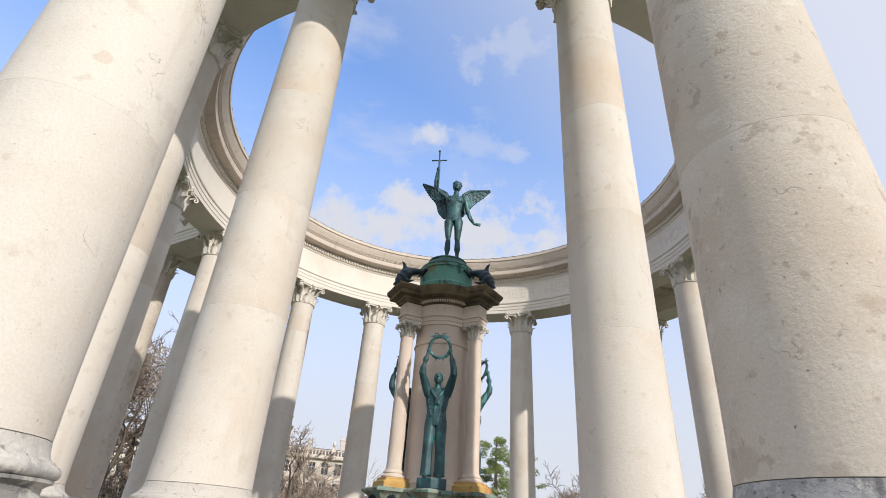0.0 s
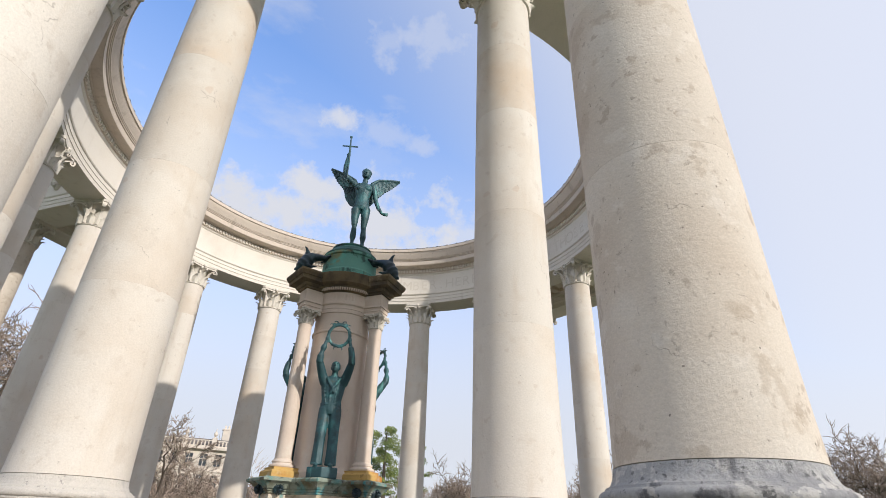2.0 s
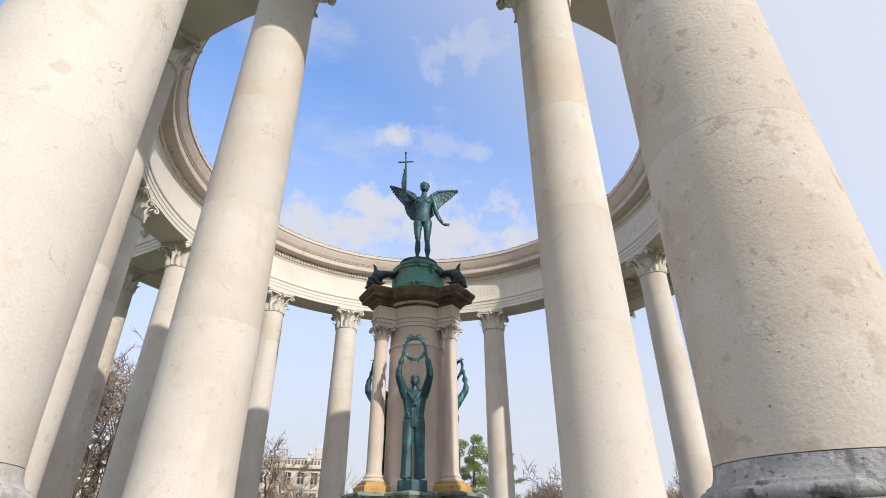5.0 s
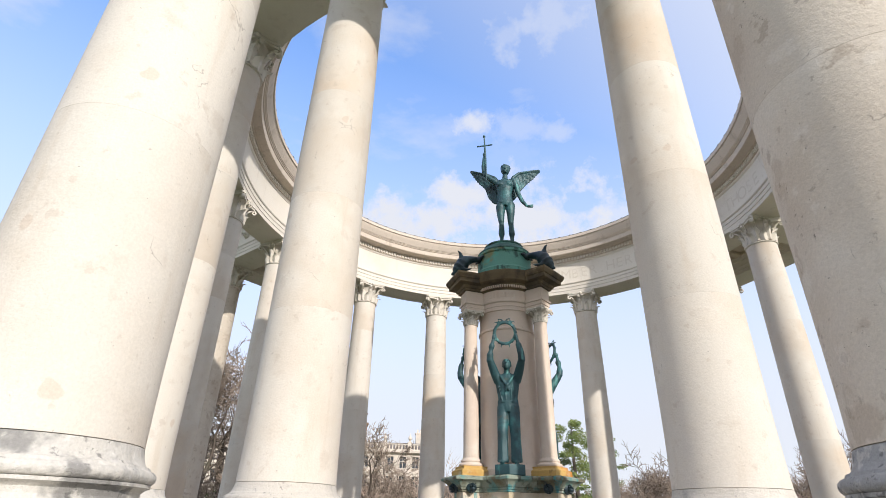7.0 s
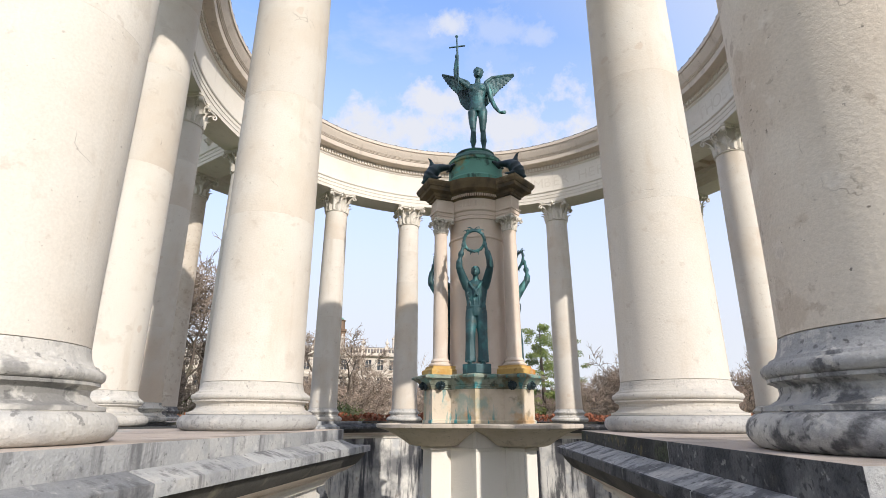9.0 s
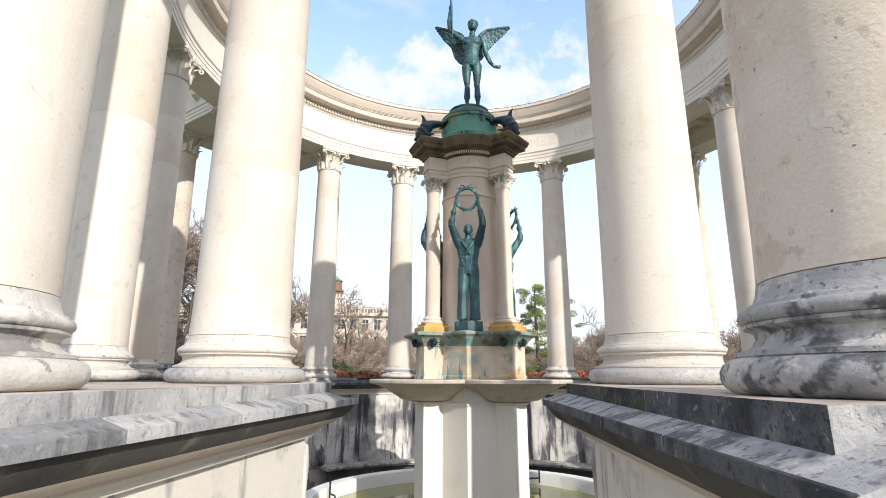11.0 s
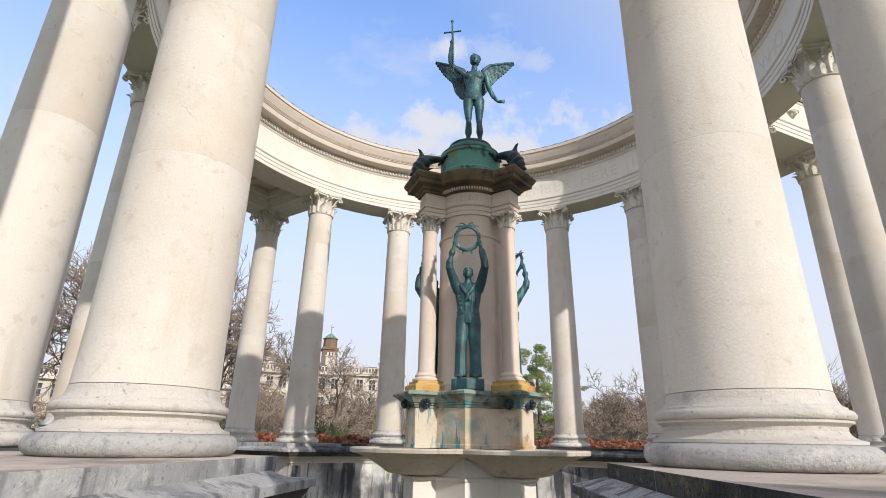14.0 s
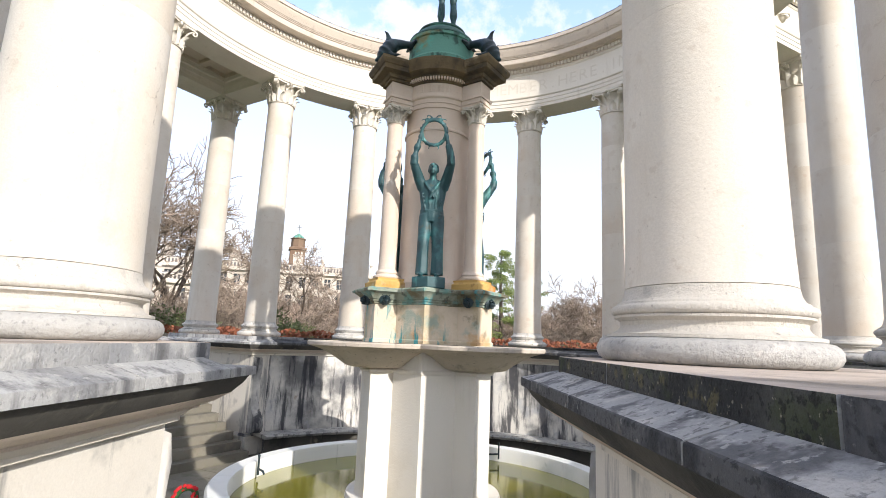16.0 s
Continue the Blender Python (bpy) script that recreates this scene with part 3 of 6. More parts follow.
def wall_third(turn):
    ob = thing("retaining_wall", "black-streaked pale stone wall round the sunken court", "wall", "court walls", "structure")
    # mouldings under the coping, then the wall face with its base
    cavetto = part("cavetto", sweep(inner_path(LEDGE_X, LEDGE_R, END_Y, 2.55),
         [(-0.03, -0.190), (-0.035, -0.205), (-0.06, -0.245), (-0.11, -0.30), (-0.18, -0.345), (-0.24, -0.365), (-0.24, -0.38)]), DARK, ob, "black hollow moulding, brown low down", smooth=25)
    part("fillet", sweep(inner_path(LEDGE_X, LEDGE_R, END_Y, 2.5),
         [(-0.235, -0.378), (-0.265, -0.381), (-0.29, -0.405), (-0.315, -0.425), (-0.315, -0.45), (-0.35, -0.455), (-0.38, -0.465)]), CARVED, ob, smooth=25)
    face = part("wall_face", sweep(inner_path(LEDGE_X, LEDGE_R, END_Y, 2.3),
         [(-0.37, -0.455), (-0.37, -2.30), (-0.33, -2.36), (-0.33, -2.8)]), WALL, ob, smooth=25)

    face.data.materials.append(WALL_PALE)       # the porch sides stay cleaner than the curved wall
    for f in face.data.polygons:
        a = math.degrees(math.atan2(f.center.x, -f.center.y))
        off_axis = math.hypot(f.center.x, f.center.y) * math.sin(radians(min(a, 120 - a)))
        f.material_index = 1 if off_axis < 1.5 and abs(f.normal.z) < 0.5 else 0
    # black below the lip, brown in the lower rows
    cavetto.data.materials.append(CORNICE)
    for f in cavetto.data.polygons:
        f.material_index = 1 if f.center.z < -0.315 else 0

    def block(poly, z0, z1, name, mat, edge=None, pale=True):
        bm = prism(poly, z0, z1)
        if edge is not None:       # the top falls towards the court
            for v in bm.verts:
                if v.co.z > z1 - 0.001 and edge(v.co):
                    v.co.z = -0.14
        es = [e for e in bm.edges if min(v.co.z for v in e.verts) > z0 + 0.02 or abs(e.verts[0].co.z - e.verts[1].co.z) > 0.02]
        bmesh.ops.bevel(bm, geom=es, offset=0.009, segments=2, affect="EDGES", profile=0.6)
        o = part(name, bm, mat, ob, smooth=30)
        if mat is SLATE and edge is not None and pale:           # paler upper side: the light on it is put into the colour
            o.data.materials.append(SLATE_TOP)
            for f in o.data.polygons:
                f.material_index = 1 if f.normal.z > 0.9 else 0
        if mat in (SLATE, SHADED_MOSS) and pale:               # outer ends in paler stone, sunlight put into their colour
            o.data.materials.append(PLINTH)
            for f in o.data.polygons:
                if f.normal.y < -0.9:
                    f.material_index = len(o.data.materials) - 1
        if edge is None and pale:  # walked-on tops wear to a russet brown
            o.data.materials.append(TOPSTONE)
            for f in o.data.polygons:
                if f.normal.z > 0.9:
                    f.material_index = len(o.data.materials) - 1

    def band(x, r, end_y, r_out, x_out, z0, z1, name, mat, cuts, arc_n, slope=False, splay=SPLAY, gap=0.003):
        a_in = math.degrees(math.asin(x / r))
        a_x = math.degrees(math.asin(x_out / r_out))
        corner = (x, -r * math.cos(radians(a_in)))
        y_c = -r_out * math.cos(radians(a_x))

        def edge_x(y):
            return x + splay * (corner[1] - y)

        ys = [end_y + (y_c - end_y) * c for c in cuts]
        blocks = []
        for y0, y1 in zip(ys, ys[1:]):
            dx = (x_out - x)
            blocks.append([(edge_x(y0), y0 + gap), (x_out + (edge_x(y0) - x if slope else 0), y0 + gap), (x_out + (edge_x(y1) - x if slope else 0), y1 - gap), (edge_x(y1), y1 - gap)])
        a1 = max(a_in, a_x) + 5
        pts = [polar(r, a_in + (a1 - a_in) * i / 5) for i in range(6)]
        back = [polar(r_out, a1 - (a1 - a_x) * i / 5) for i in range(5)]
        blocks.append([(edge_x(y_c), y_c + gap)] + pts + back + [(x_out + (edge_x(y_c) - x if slope else 0), y_c + gap)])
        for i in range(arc_n):
            b0, b1 = a1 + (120 - 2 * a1) * i / arc_n, a1 + (120 - 2 * a1) * (i + 1) / arc_n
            e = 0.03
            blocks.append([polar(r, b0 + e + (b1 - b0 - 2 * e) * j / 4) for j in range(5)] + [polar(r_out, b1 - e - (b1 - b0 - 2 * e) * j / 4) for j in range(5)])
        n_side = len(blocks) - arc_n
        blocks += [[mirror60(p) for p in reversed(b)] for b in blocks[:n_side]]

        def at_edge(co):
            for p in ((co.x, co.y), mirror60((co.x, co.y))):
                if math.hypot(*p) < r + 0.03 or (p[1] < corner[1] + 0.02 and abs(p[0] - edge_x(p[1])) < 0.03 and p[0] > 0):
                    return True
            return False

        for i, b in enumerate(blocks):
            shady = i < n_side + arc_n        # sides away from the sun: darker stones, their shade put into the colour
            block(b, z0, z1, name, (SLATE if slope or i == 0 else SHADED_MOSS) if shady else mat, at_edge if slope else None, not n_side <= i < n_side + arc_n)

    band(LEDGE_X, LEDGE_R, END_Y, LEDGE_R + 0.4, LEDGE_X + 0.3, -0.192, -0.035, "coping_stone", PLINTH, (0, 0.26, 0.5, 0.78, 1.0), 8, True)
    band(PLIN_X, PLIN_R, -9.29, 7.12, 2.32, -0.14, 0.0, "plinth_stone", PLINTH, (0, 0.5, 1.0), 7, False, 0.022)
    # the body that carries them
    part("core", sweep(inner_path(1.3, 6.06, -9.2, 2.3, 0.03), [(0.0, -2.8), (0.0, -0.13), (-0.85, -0.13), (-0.85, -2.8)]), DARK, ob)
    outer = [(1.3, -9.27), (2.30, -9.27), (2.30, -6.73)]
    outer += [polar(7.1, 19.0 + 82.0 * i / 20) for i in range(21)]
    outer += [mirror60(p) for p in reversed(outer[:3])]
    part("outer_face", sweep(outer, [(0.0, -0.13), (0.0, -1.3), (-0.06, -1.33), (-0.06, -1.7)]), WALL, ob, smooth=25)
    # bench round the court, with a scrolled end
    part("bench", lathe([(5.3, -2.3), (5.32, -2.27), (5.9, -2.27), (5.9, -2.36), (5.36, -2.36), (5.34, -2.33)], 40, closed=True, a0=13.6, a1=106.4), PLINTH, ob, "dark stone bench slab", smooth=25)
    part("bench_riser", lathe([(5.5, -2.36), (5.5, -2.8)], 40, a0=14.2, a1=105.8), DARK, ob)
    for sgn in (0, 1):
        prof = [(0.0, -0.5), (0.07, -0.53), (0.10, -0.7), (0.06, -1.1), (0.05, -1.4), (0.10, -1.65), (0.22, -1.8), (0.34, -1.92), (0.40, -2.06), (0.36, -2.2), (0.26, -2.26), (0.0, -2.27)]
        b = bmesh.new()
        for w, flip in ((-0.11, 0), (0.11, 1)):
            vs = [b.verts.new((w, o, z)) for o, z in prof]
            b.faces.new(vs if flip else list(reversed(vs)))
        b.verts.ensure_lookup_table()
        m = len(prof)
        for j in range(m):
            b.faces.new([b.verts[j], b.verts[(j + 1) % m], b.verts[m + (j + 1) % m], b.verts[m + j]])
        a = 12.9 if sgn == 0 else 107.1
        b.transform(pose(*polar(5.99, a), 0, 0, 0, a) @ pose(0, 0, 0))
        part("scroll_bracket", b, WALL, ob, "pale scrolled stone bracket", smooth=50)
    ob.matrix_basis = pose(0, 0, 0, 0, 0, turn)


for k in TURNS:
    wall_third(k)

# ---- columns ----
SH0, SH1, NECK, CAP = 0.383, 0.338, 6.275, 0.665


def shaft_r(z):
    u = max(0.0, min(1.0, (z - 0.36) / (NECK - 0.36)))
    return SH0 + (SH1 - SH0) * (u ** 1.35)


def torus_arc(r, z, h, n=7, bulge=None):
    w = bulge or h / 2
    return [(r - w + w * math.sin(math.pi * i / n), z + h * (0.5 - 0.5 * math.cos(math.pi * i / n))) for i in range(n + 1)]


def column_torus():
    return lathe([(0.0, 0.0), (0.47, 0.0)] + torus_arc(0.54, 0.0, 0.115) + [(0.485, 0.118), (0.0, 0.118)], 64)


def column_base():
    p = [(0.0, 0.118), (0.485, 0.1185), (0.485, 0.133), (0.455, 0.14), (0.43, 0.155), (0.418, 0.175), (0.42, 0.195), (0.436, 0.208), (0.45, 0.212), (0.45, 0.224)]
    p += torus_arc(0.465, 0.224, 0.05, 6) + [(0.438, 0.276), (0.434, 0.286), (0.424, 0.288), (0.412, 0.30), (0.401, 0.325), (0.394, 0.36), (0.0, 0.36)]
    return lathe(p, 64)


def leaf(bm, a, r0, z0, h, w, curl, k):
    """One acanthus leaf that grows up the bell and curls out at its tip."""
    rows = []
    for i in range(7):
        u = i / 6
        r = r0 + 0.02 * k + (0.06 * u ** 2) * k + (curl * max(0, u - 0.7) / 0.3 * 1.0 if u > 0.7 else 0)
        z = z0 + h * (u if u < 0.9 else 0.93)
        if i == 6:
            z, r = z0 + h * 0.84, r0 + curl * 1.25
        ww = w * (0.75 + 0.5 * math.sin(math.pi * min(u * 1.15, 1))) * (1.0 if i < 5 else 0.62) * (1 + 0.12 * (-1) ** i)
        row = []
        for j, s in enumerate((-1, -0.5, 0, 0.5, 1)):
            rr = r + (0.024 if s == 0 else (0.0 if abs(s) == 0.5 else -0.04)) * k
            aa = a + s * ww / max(rr, 0.05)
            row.append(bm.verts.new((rr * math.sin(aa), -rr * math.cos(aa), z - abs(s) * 0.015 * k)))
        rows.append(row)
    for p, q in zip(rows, rows[1:]):
        for j in range(4):
            bm.faces.new([p[j], p[j + 1], q[j + 1], q[j]])


def volute(bm, a, r0, r1, z0, z1, k, width=0.05):
    """A stalk that rises outwards and rolls into a scroll."""
    pts = []
    for i in range(6):
        u = i / 5
        pts.append((r0 + (r1 - r0) * u ** 1.6, z0 + (z1 - z0) * u ** 0.7))
    c, rad = (r1, z1 - 0.066 * k), 0.066 * k
    for i in range(1, 12):
        t = math.pi / 2 - i * 0.62
        q = rad * (1 - i / 14)
        pts.append((c[0] + q * math.cos(t), c[1] + q * math.sin(t)))
    ca, sa = math.sin(a), -math.cos(a)
    tx, ty = math.cos(a), math.sin(a)
    rows = []
    for i, (r, z) in enumerate(pts):
        w = width * k * (0.75 + 0.25 * min(1, i / 5))
        d = Vector((pts[min(i + 1, len(pts) - 1)][0] - pts[max(i - 1, 0)][0], pts[min(i + 1, len(pts) - 1)][1] - pts[max(i - 1, 0)][1])).normalized()
        nr, nz = -d.y * 0.016 * k, d.x * 0.016 * k
        rows.append([bm.verts.new(((r + o * nr) * ca + s * w * tx, (r + o * nr) * sa + s * w * ty, z + o * nz)) for o, s in ((1, -1), (1, 1), (-1, 1), (-1, -1))])
    for p, q in zip(rows, rows[1:]):
        for j in range(4):
            bm.faces.new([p[j], p[(j + 1) % 4], q[(j + 1) % 4], q[j]])
    bm.faces.new(rows[0])
    bm.faces.new(rows[-1])


def capital(k=1.0, rn=SH1, h=CAP):
    bm = bmesh.new()
    lathe([(0, 0.0), (rn, 0.0), (rn + 0.025 * k, 0.01 * k), (rn + 0.03 * k, 0.025 * k), (rn + 0.012 * k, 0.04 * k), (rn - 0.012 * k, 0.05 * k), (rn - 0.02 * k, 0.06 * k), (rn - 0.055 * k, h * 0.35), (rn - 0.05 * k, h * 0.6), (rn - 0.01 * k, h * 0.78), (rn + 0.05 * k, h * 0.84), (0, h * 0.84)], 32, bm)
    for i in range(8):
        leaf(bm, math.pi / 4 * i + math.pi / 8, rn, 0.045 * k, h * 0.40, 0.09 * k, 0.105 * k, k)
    for i in range(8):
        leaf(bm, math.pi / 4 * i, rn - 0.01 * k, 0.06 * k, h * 0.64, 0.078 * k, 0.125 * k, k)
    for i in range(4):
        a = math.pi / 4 + math.pi / 2 * i
        volute(bm, a, rn + 0.03 * k, rn + 0.215 * k, h * 0.52, h * 0.855, k, 0.045)
        for s in (-1, 1):
            volute(bm, a + s * 0.62, rn + 0.03 * k, rn + 0.085 * k, h * 0.54, h * 0.83, k * 0.72, 0.04)
    return bm


def abacus(k=1.0, rn=SH1, h=CAP):
    bm = bmesh.new()
    tip, waist = rn + 0.235 * k, rn + 0.055 * k
    for z0, z1, g in ((h * 0.84, h * 0.91, -0.012 * k), (h * 0.91, h, 0.012 * k)):
        poly = []
        for i in range(4):
            a = 45 + 90 * i
            c = Vector(polar(tip + g, a))
            t = Vector((math.cos(radians(a)), math.sin(radians(a)))) * 0.05 * k
            poly += [tuple(c - t), tuple(c + t)]
            nxt = Vector(polar(tip + g, a + 90)) - Vector((math.cos(radians(a + 90)), math.sin(radians(a + 90)))) * 0.05 * k
            st = c + t
            for j in range(1, 6):
                u = j / 6
                p = st.lerp(nxt, u)
                inward = Vector(polar(1, a + 45)) * -(p.length * 0 + 4 * u * (1 - u) * (st.lerp(nxt, 0.5).length - waist - g))
                poly.append(tuple(p + inward))
        prism(poly, z0, z1, 0, bm)
    for i in range(4):
        c = Vector(polar(waist + 0.02 * k, 90 * i))
        bmesh.ops.create_uvsphere(bm, u_segments=8, v_segments=6, radius=0.048 * k, matrix=Matrix.Translation((c.x, c.y, h * 0.92)))
    return bm


def make_column(torus_mat, base_mat, stone, label):
    col = thing("column", "tall weathered cream stone column with a leafy Corinthian capital, " + label, "column", "colonnade columns")
    part("torus", column_torus(), torus_mat, col, "grey stained round base ring")
    part("base", column_base(), base_mat, col, "lichen-spotted moulded base")
    cuts = [0.362, 1.76, 2.95, 4.3, 5.35, NECK]
    for z0, z1 in zip(cuts, cuts[1:]):
        prof = [(0.0, z0), (shaft_r(z0) - 0.001, z0)]
        n = 8
        prof += [(shaft_r(z0 + 0.0014 + (z1 - z0 - 0.0024) * i / n) + (0.0106 * max(0, 1 - (z0 - 0.362) * 90) * (1 - i / n) ** 6), z0 + 0.0014 + (z1 - z0 - 0.0024) * i / n) for i in range(n + 1)]
        prof += [(shaft_r(z1) - 0.001, z1), (0.0, z1)]
        part("drum", lathe(prof, 64), stone, col)
    c = part("capital", capital(), CARVED, col, "carved leafy capital with corner scrolls", smooth=40)
    c.matrix_basis = pose(0, 0, NECK)
    c = part("abacus", abacus(), CARVED, col, smooth=30)
    c.matrix_basis = pose(0, 0, NECK)
    return col


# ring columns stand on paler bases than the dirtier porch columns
first = make_column(GREY_BASE, PALE_BASE, STONE, "pale base")
first.matrix_basis = pose(*polar(RING, RING_AZ[0]), 0, 0, 0, RING_AZ[0])
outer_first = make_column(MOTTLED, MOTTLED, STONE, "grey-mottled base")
tan_first = make_column(BASE, BASE, TAN, "tan spotted shaft")
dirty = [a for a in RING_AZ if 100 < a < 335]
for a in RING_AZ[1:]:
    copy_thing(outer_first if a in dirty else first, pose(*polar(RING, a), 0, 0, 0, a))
places = [(k, x) for k in TURNS for x in (-PORCH_X, PORCH_X)]
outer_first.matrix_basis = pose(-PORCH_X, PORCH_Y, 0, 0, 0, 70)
for k, x in places[1:]:
    v = Matrix.Rotation(radians(k), 2) @ Vector((x, PORCH_Y))
    if (k, x) == (0.0, PORCH_X):
        tan_first.matrix_basis = pose(v.x, v.y, 0, 0, 0, k)
    else:
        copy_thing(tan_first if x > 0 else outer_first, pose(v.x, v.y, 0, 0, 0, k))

# ---- entablature ----
IN, OUT = RING - 0.40, RING + 0.40
ent = thing("entablature", "circular cream stone entablature with dentils and an engraved frieze", "entablature", kind="structure")
arch = [(0.0, 0.0), (0.0, 0.10), (0.014, 0.105), (0.014, 0.205), (0.028, 0.21), (0.028, 0.30), (0.045, 0.31), (0.06, 0.335), (0.06, 0.36)]
frz = [(0.0, 0.36), (0.0, 1.06), (0.02, 1.075), (0.035, 1.105), (0.035, 1.125)]
crn = [(0.06, 1.125), (0.06, 1.25), (0.11, 1.255), (0.13, 1.28), (0.34, 1.30), (0.35, 1.33), (0.35, 1.45), (0.375, 1.452), (0.38, 1.48), (0.40, 1.485), (0.405, 1.505), (0.42, 1.51), (0.44, 1.55), (0.49, 1.63), (0.52, 1.70), (0.525, 1.725), (0.555, 1.73), (0.56, 1.82)]


def both_sides(pts):
    a = [(IN - o, SOFFIT + z) for o, z in pts]
    b = [(OUT + o, SOFFIT + z) for o, z in reversed(pts)]
    return a + b


part("architrave", lathe(both_sides(arch), 144, closed=True), ENTAB, ent, smooth=20)
part("frieze", lathe(both_sides(frz), 144, closed=True), ENTAB, ent, smooth=20)
part("cornice", lathe(both_sides(crn), 144, closed=True), CORNICE, ent, "brown-stained projecting cornice", smooth=20)
part("roof_edge", lathe([(IN - 0.55, ENT + 2.002), (IN - 0.55, ENT + 2.025), (OUT + 0.55, ENT + 2.025), (OUT + 0.55, ENT + 2.002)], 144, closed=True), LEAD, ent, "grey lead roof edge")
for i in range(96):
    o = part("lead_roll", box(0, 0, 0, 0.05, 0.12, 0.014, bevel=0.0), LEAD, ent) if i == 0 else lead.copy()
    if i == 0:
        lead = o
    else:
        scene.collection.objects.link(o)
    o.matrix_basis = pose(*polar(IN - 0.50, 3.75 * i), ENT + 2.03, 0, 0, 3.75 * i + 0.9 * math.sin(i * 2.3))
dv, df = [], []


def tooth(p0, px, py, w, d, z0, z1):
    i = len(dv)
    for z in (z0, z1):
        for s, t in ((-1, 0), (1, 0), (1, 1), (-1, 1)):
            dv.append((p0[0] + px[0] * s * w / 2 + py[0] * t * d, p0[1] + px[1] * s * w / 2 + py[1] * t * d, z))
    for q in ((0, 3, 2, 1), (4, 5, 6, 7), (0, 1, 5, 4), (1, 2, 6, 5), (2, 3, 7, 6), (3, 0, 4, 7)):
        df.append(tuple(i + x for x in q))


N_DENT = 372
for i in range(N_DENT):
    a = 360 * i / N_DENT
    t = (math.cos(radians(a)), math.sin(radians(a)))
    nrm = polar(1, a)
    tooth(polar(IN - 0.055, a), t, (-nrm[0], -nrm[1]), 0.06, 0.05, ENT + 1.32, ENT + 1.415)
    tooth(polar(OUT + 0.055, a), t, nrm, 0.066, 0.05, ENT + 1.32, ENT + 1.415)
tagged(raw("dentils", dv, df, ENTAB, ent), kind="stuff")


def porch_roof(turn):
    ob = thing("porch_entablature", "cream stone porch roof with coffered soffit on two outer columns", "porch roof", "porches", "structure")
    hw = 0.40
    y_in = -6.75
    outer = [(-PORCH_X - hw, y_in), (-PORCH_X - hw, PORCH_Y - hw), (PORCH_X + hw, PORCH_Y - hw), (PORCH_X + hw, y_in)]
    inner = [(PORCH_X - hw, y_in), (PORCH_X - hw, PORCH_Y + hw), (-PORCH_X + hw, PORCH_Y + hw), (-PORCH_X + hw, y_in)]
    for nm, pts, mat in (("architrave", arch, ENTAB), ("frieze", frz, ENTAB), ("cornice", crn, CORNICE)):
        part(nm, sweep(outer, [(-o, SOFFIT + z) for o, z in pts]), mat, ob, smooth=20)
    part("inner_fascia", sweep(inner, [(-o, SOFFIT + z) for o, z in [(0, 0), (0, 0.10), (0.014, 0.105), (0.014, 0.205), (0.028, 0.21), (0.028, 0.34), (0.08, 0.36), (0.08, 0.5)]]), ENTAB, ob, smooth=20)
    for cx in (-PORCH_X, PORCH_X):
        part("soffit", box(cx, (y_in + PORCH_Y - hw) / 2, SOFFIT + 0.2, 2 * hw - 0.004, PORCH_Y * -1 + hw + y_in - 0.004, 0.396), ENTAB, ob)
    part("soffit", box(0, PORCH_Y, SOFFIT + 0.2, 2 * (PORCH_X - hw) - 0.004, 2 * hw - 0.004, 0.396), ENTAB, ob)
    # coffered ceiling and roof slab
    x0, x1, y0, y1 = -PORCH_X + hw, PORCH_X - hw, PORCH_Y + hw, -6.5
    bm = box(0, (y0 + y1) / 2, SOFFIT + 0.62, x1 - x0, y1 - y0, 0.08)
    for i in range(4):
        box(x0 + (x1 - x0) * i / 3, (y0 + y1) / 2, SOFFIT + 0.53, 0.2, y1 - y0, 0.12, bm)
    for j in range(3):
        box(0, y0 + (y1 - y0) * j / 2, SOFFIT + 0.535, x1 - x0, 0.22, 0.1, bm)
    part("coffered_ceiling", bm, CORNICE, ob, "shaded coffered stone soffit")
    part("roof_slab", box(0, (PORCH_Y - hw + -6.6) / 2, ENT + 1.92, 2 * (PORCH_X + hw) + 0.9, -6.6 - PORCH_Y + hw + 0.45, 0.2), LEAD, ob)
    for i in range(int((-6.95 - PORCH_Y + hw) / 0.12)):
        for sx in (-1, 1):
            b = box(sx * (PORCH_X + hw + 0.085), PORCH_Y - hw + 0.1 + i * 0.12, ENT + 1.37, 0.05, 0.075, 0.1)
            part("dentil", b, ENTAB, ob)
    for sx in (-1, 1):
        for yy in (-7.6, -8.76):
            b = bmesh.new()
            bmesh.ops.create_uvsphere(b, u_segments=16, v_segments=10, radius=0.11)
            b.transform(Matrix.Diagonal((0.75, 1, 1.1, 1)))
            bmesh.ops.create_uvsphere(b, u_segments=10, v_segments=8, radius=0.05, matrix=Matrix.Translation((sx * 0.09, 0, -0.03)))
            lathe([(0.15, 0.0), (0.165, 0.02), (0.15, 0.04), (0.12, 0.045)], 20, b)
            o = part("boss", b, CARVED, ob, "small carved stone boss", smooth=60)
            o.matrix_basis = pose(sx * (PORCH_X + hw + 0.01), yy, ENT + 0.84)
    ob.matrix_basis = pose(0, 0, 0, 0, 0, turn)


for k in TURNS:
    porch_roof(k)

# ---- the pylon in the middle of the court ----
TWIST = -3.0                     # the pylon is turned a little against the porch


def pylon_outline(g):
    """Three prows and three square piers under the columns; g grows the outline."""
    pts = []
    for k in TURNS:
        u, t = Vector(polar(1, k + 60)), Vector((math.cos(radians(k + 60)), math.sin(radians(k + 60))))
        s, a, b = 0.70 + 0.4 * g, 1.07 + g, 0.23 + g
        pts += [polar(0.93 + g, k)] + [tuple(q) for q in (u * s - t * b, u * a - t * b, u * a + t * b, u * s + t * b)]
    return pts


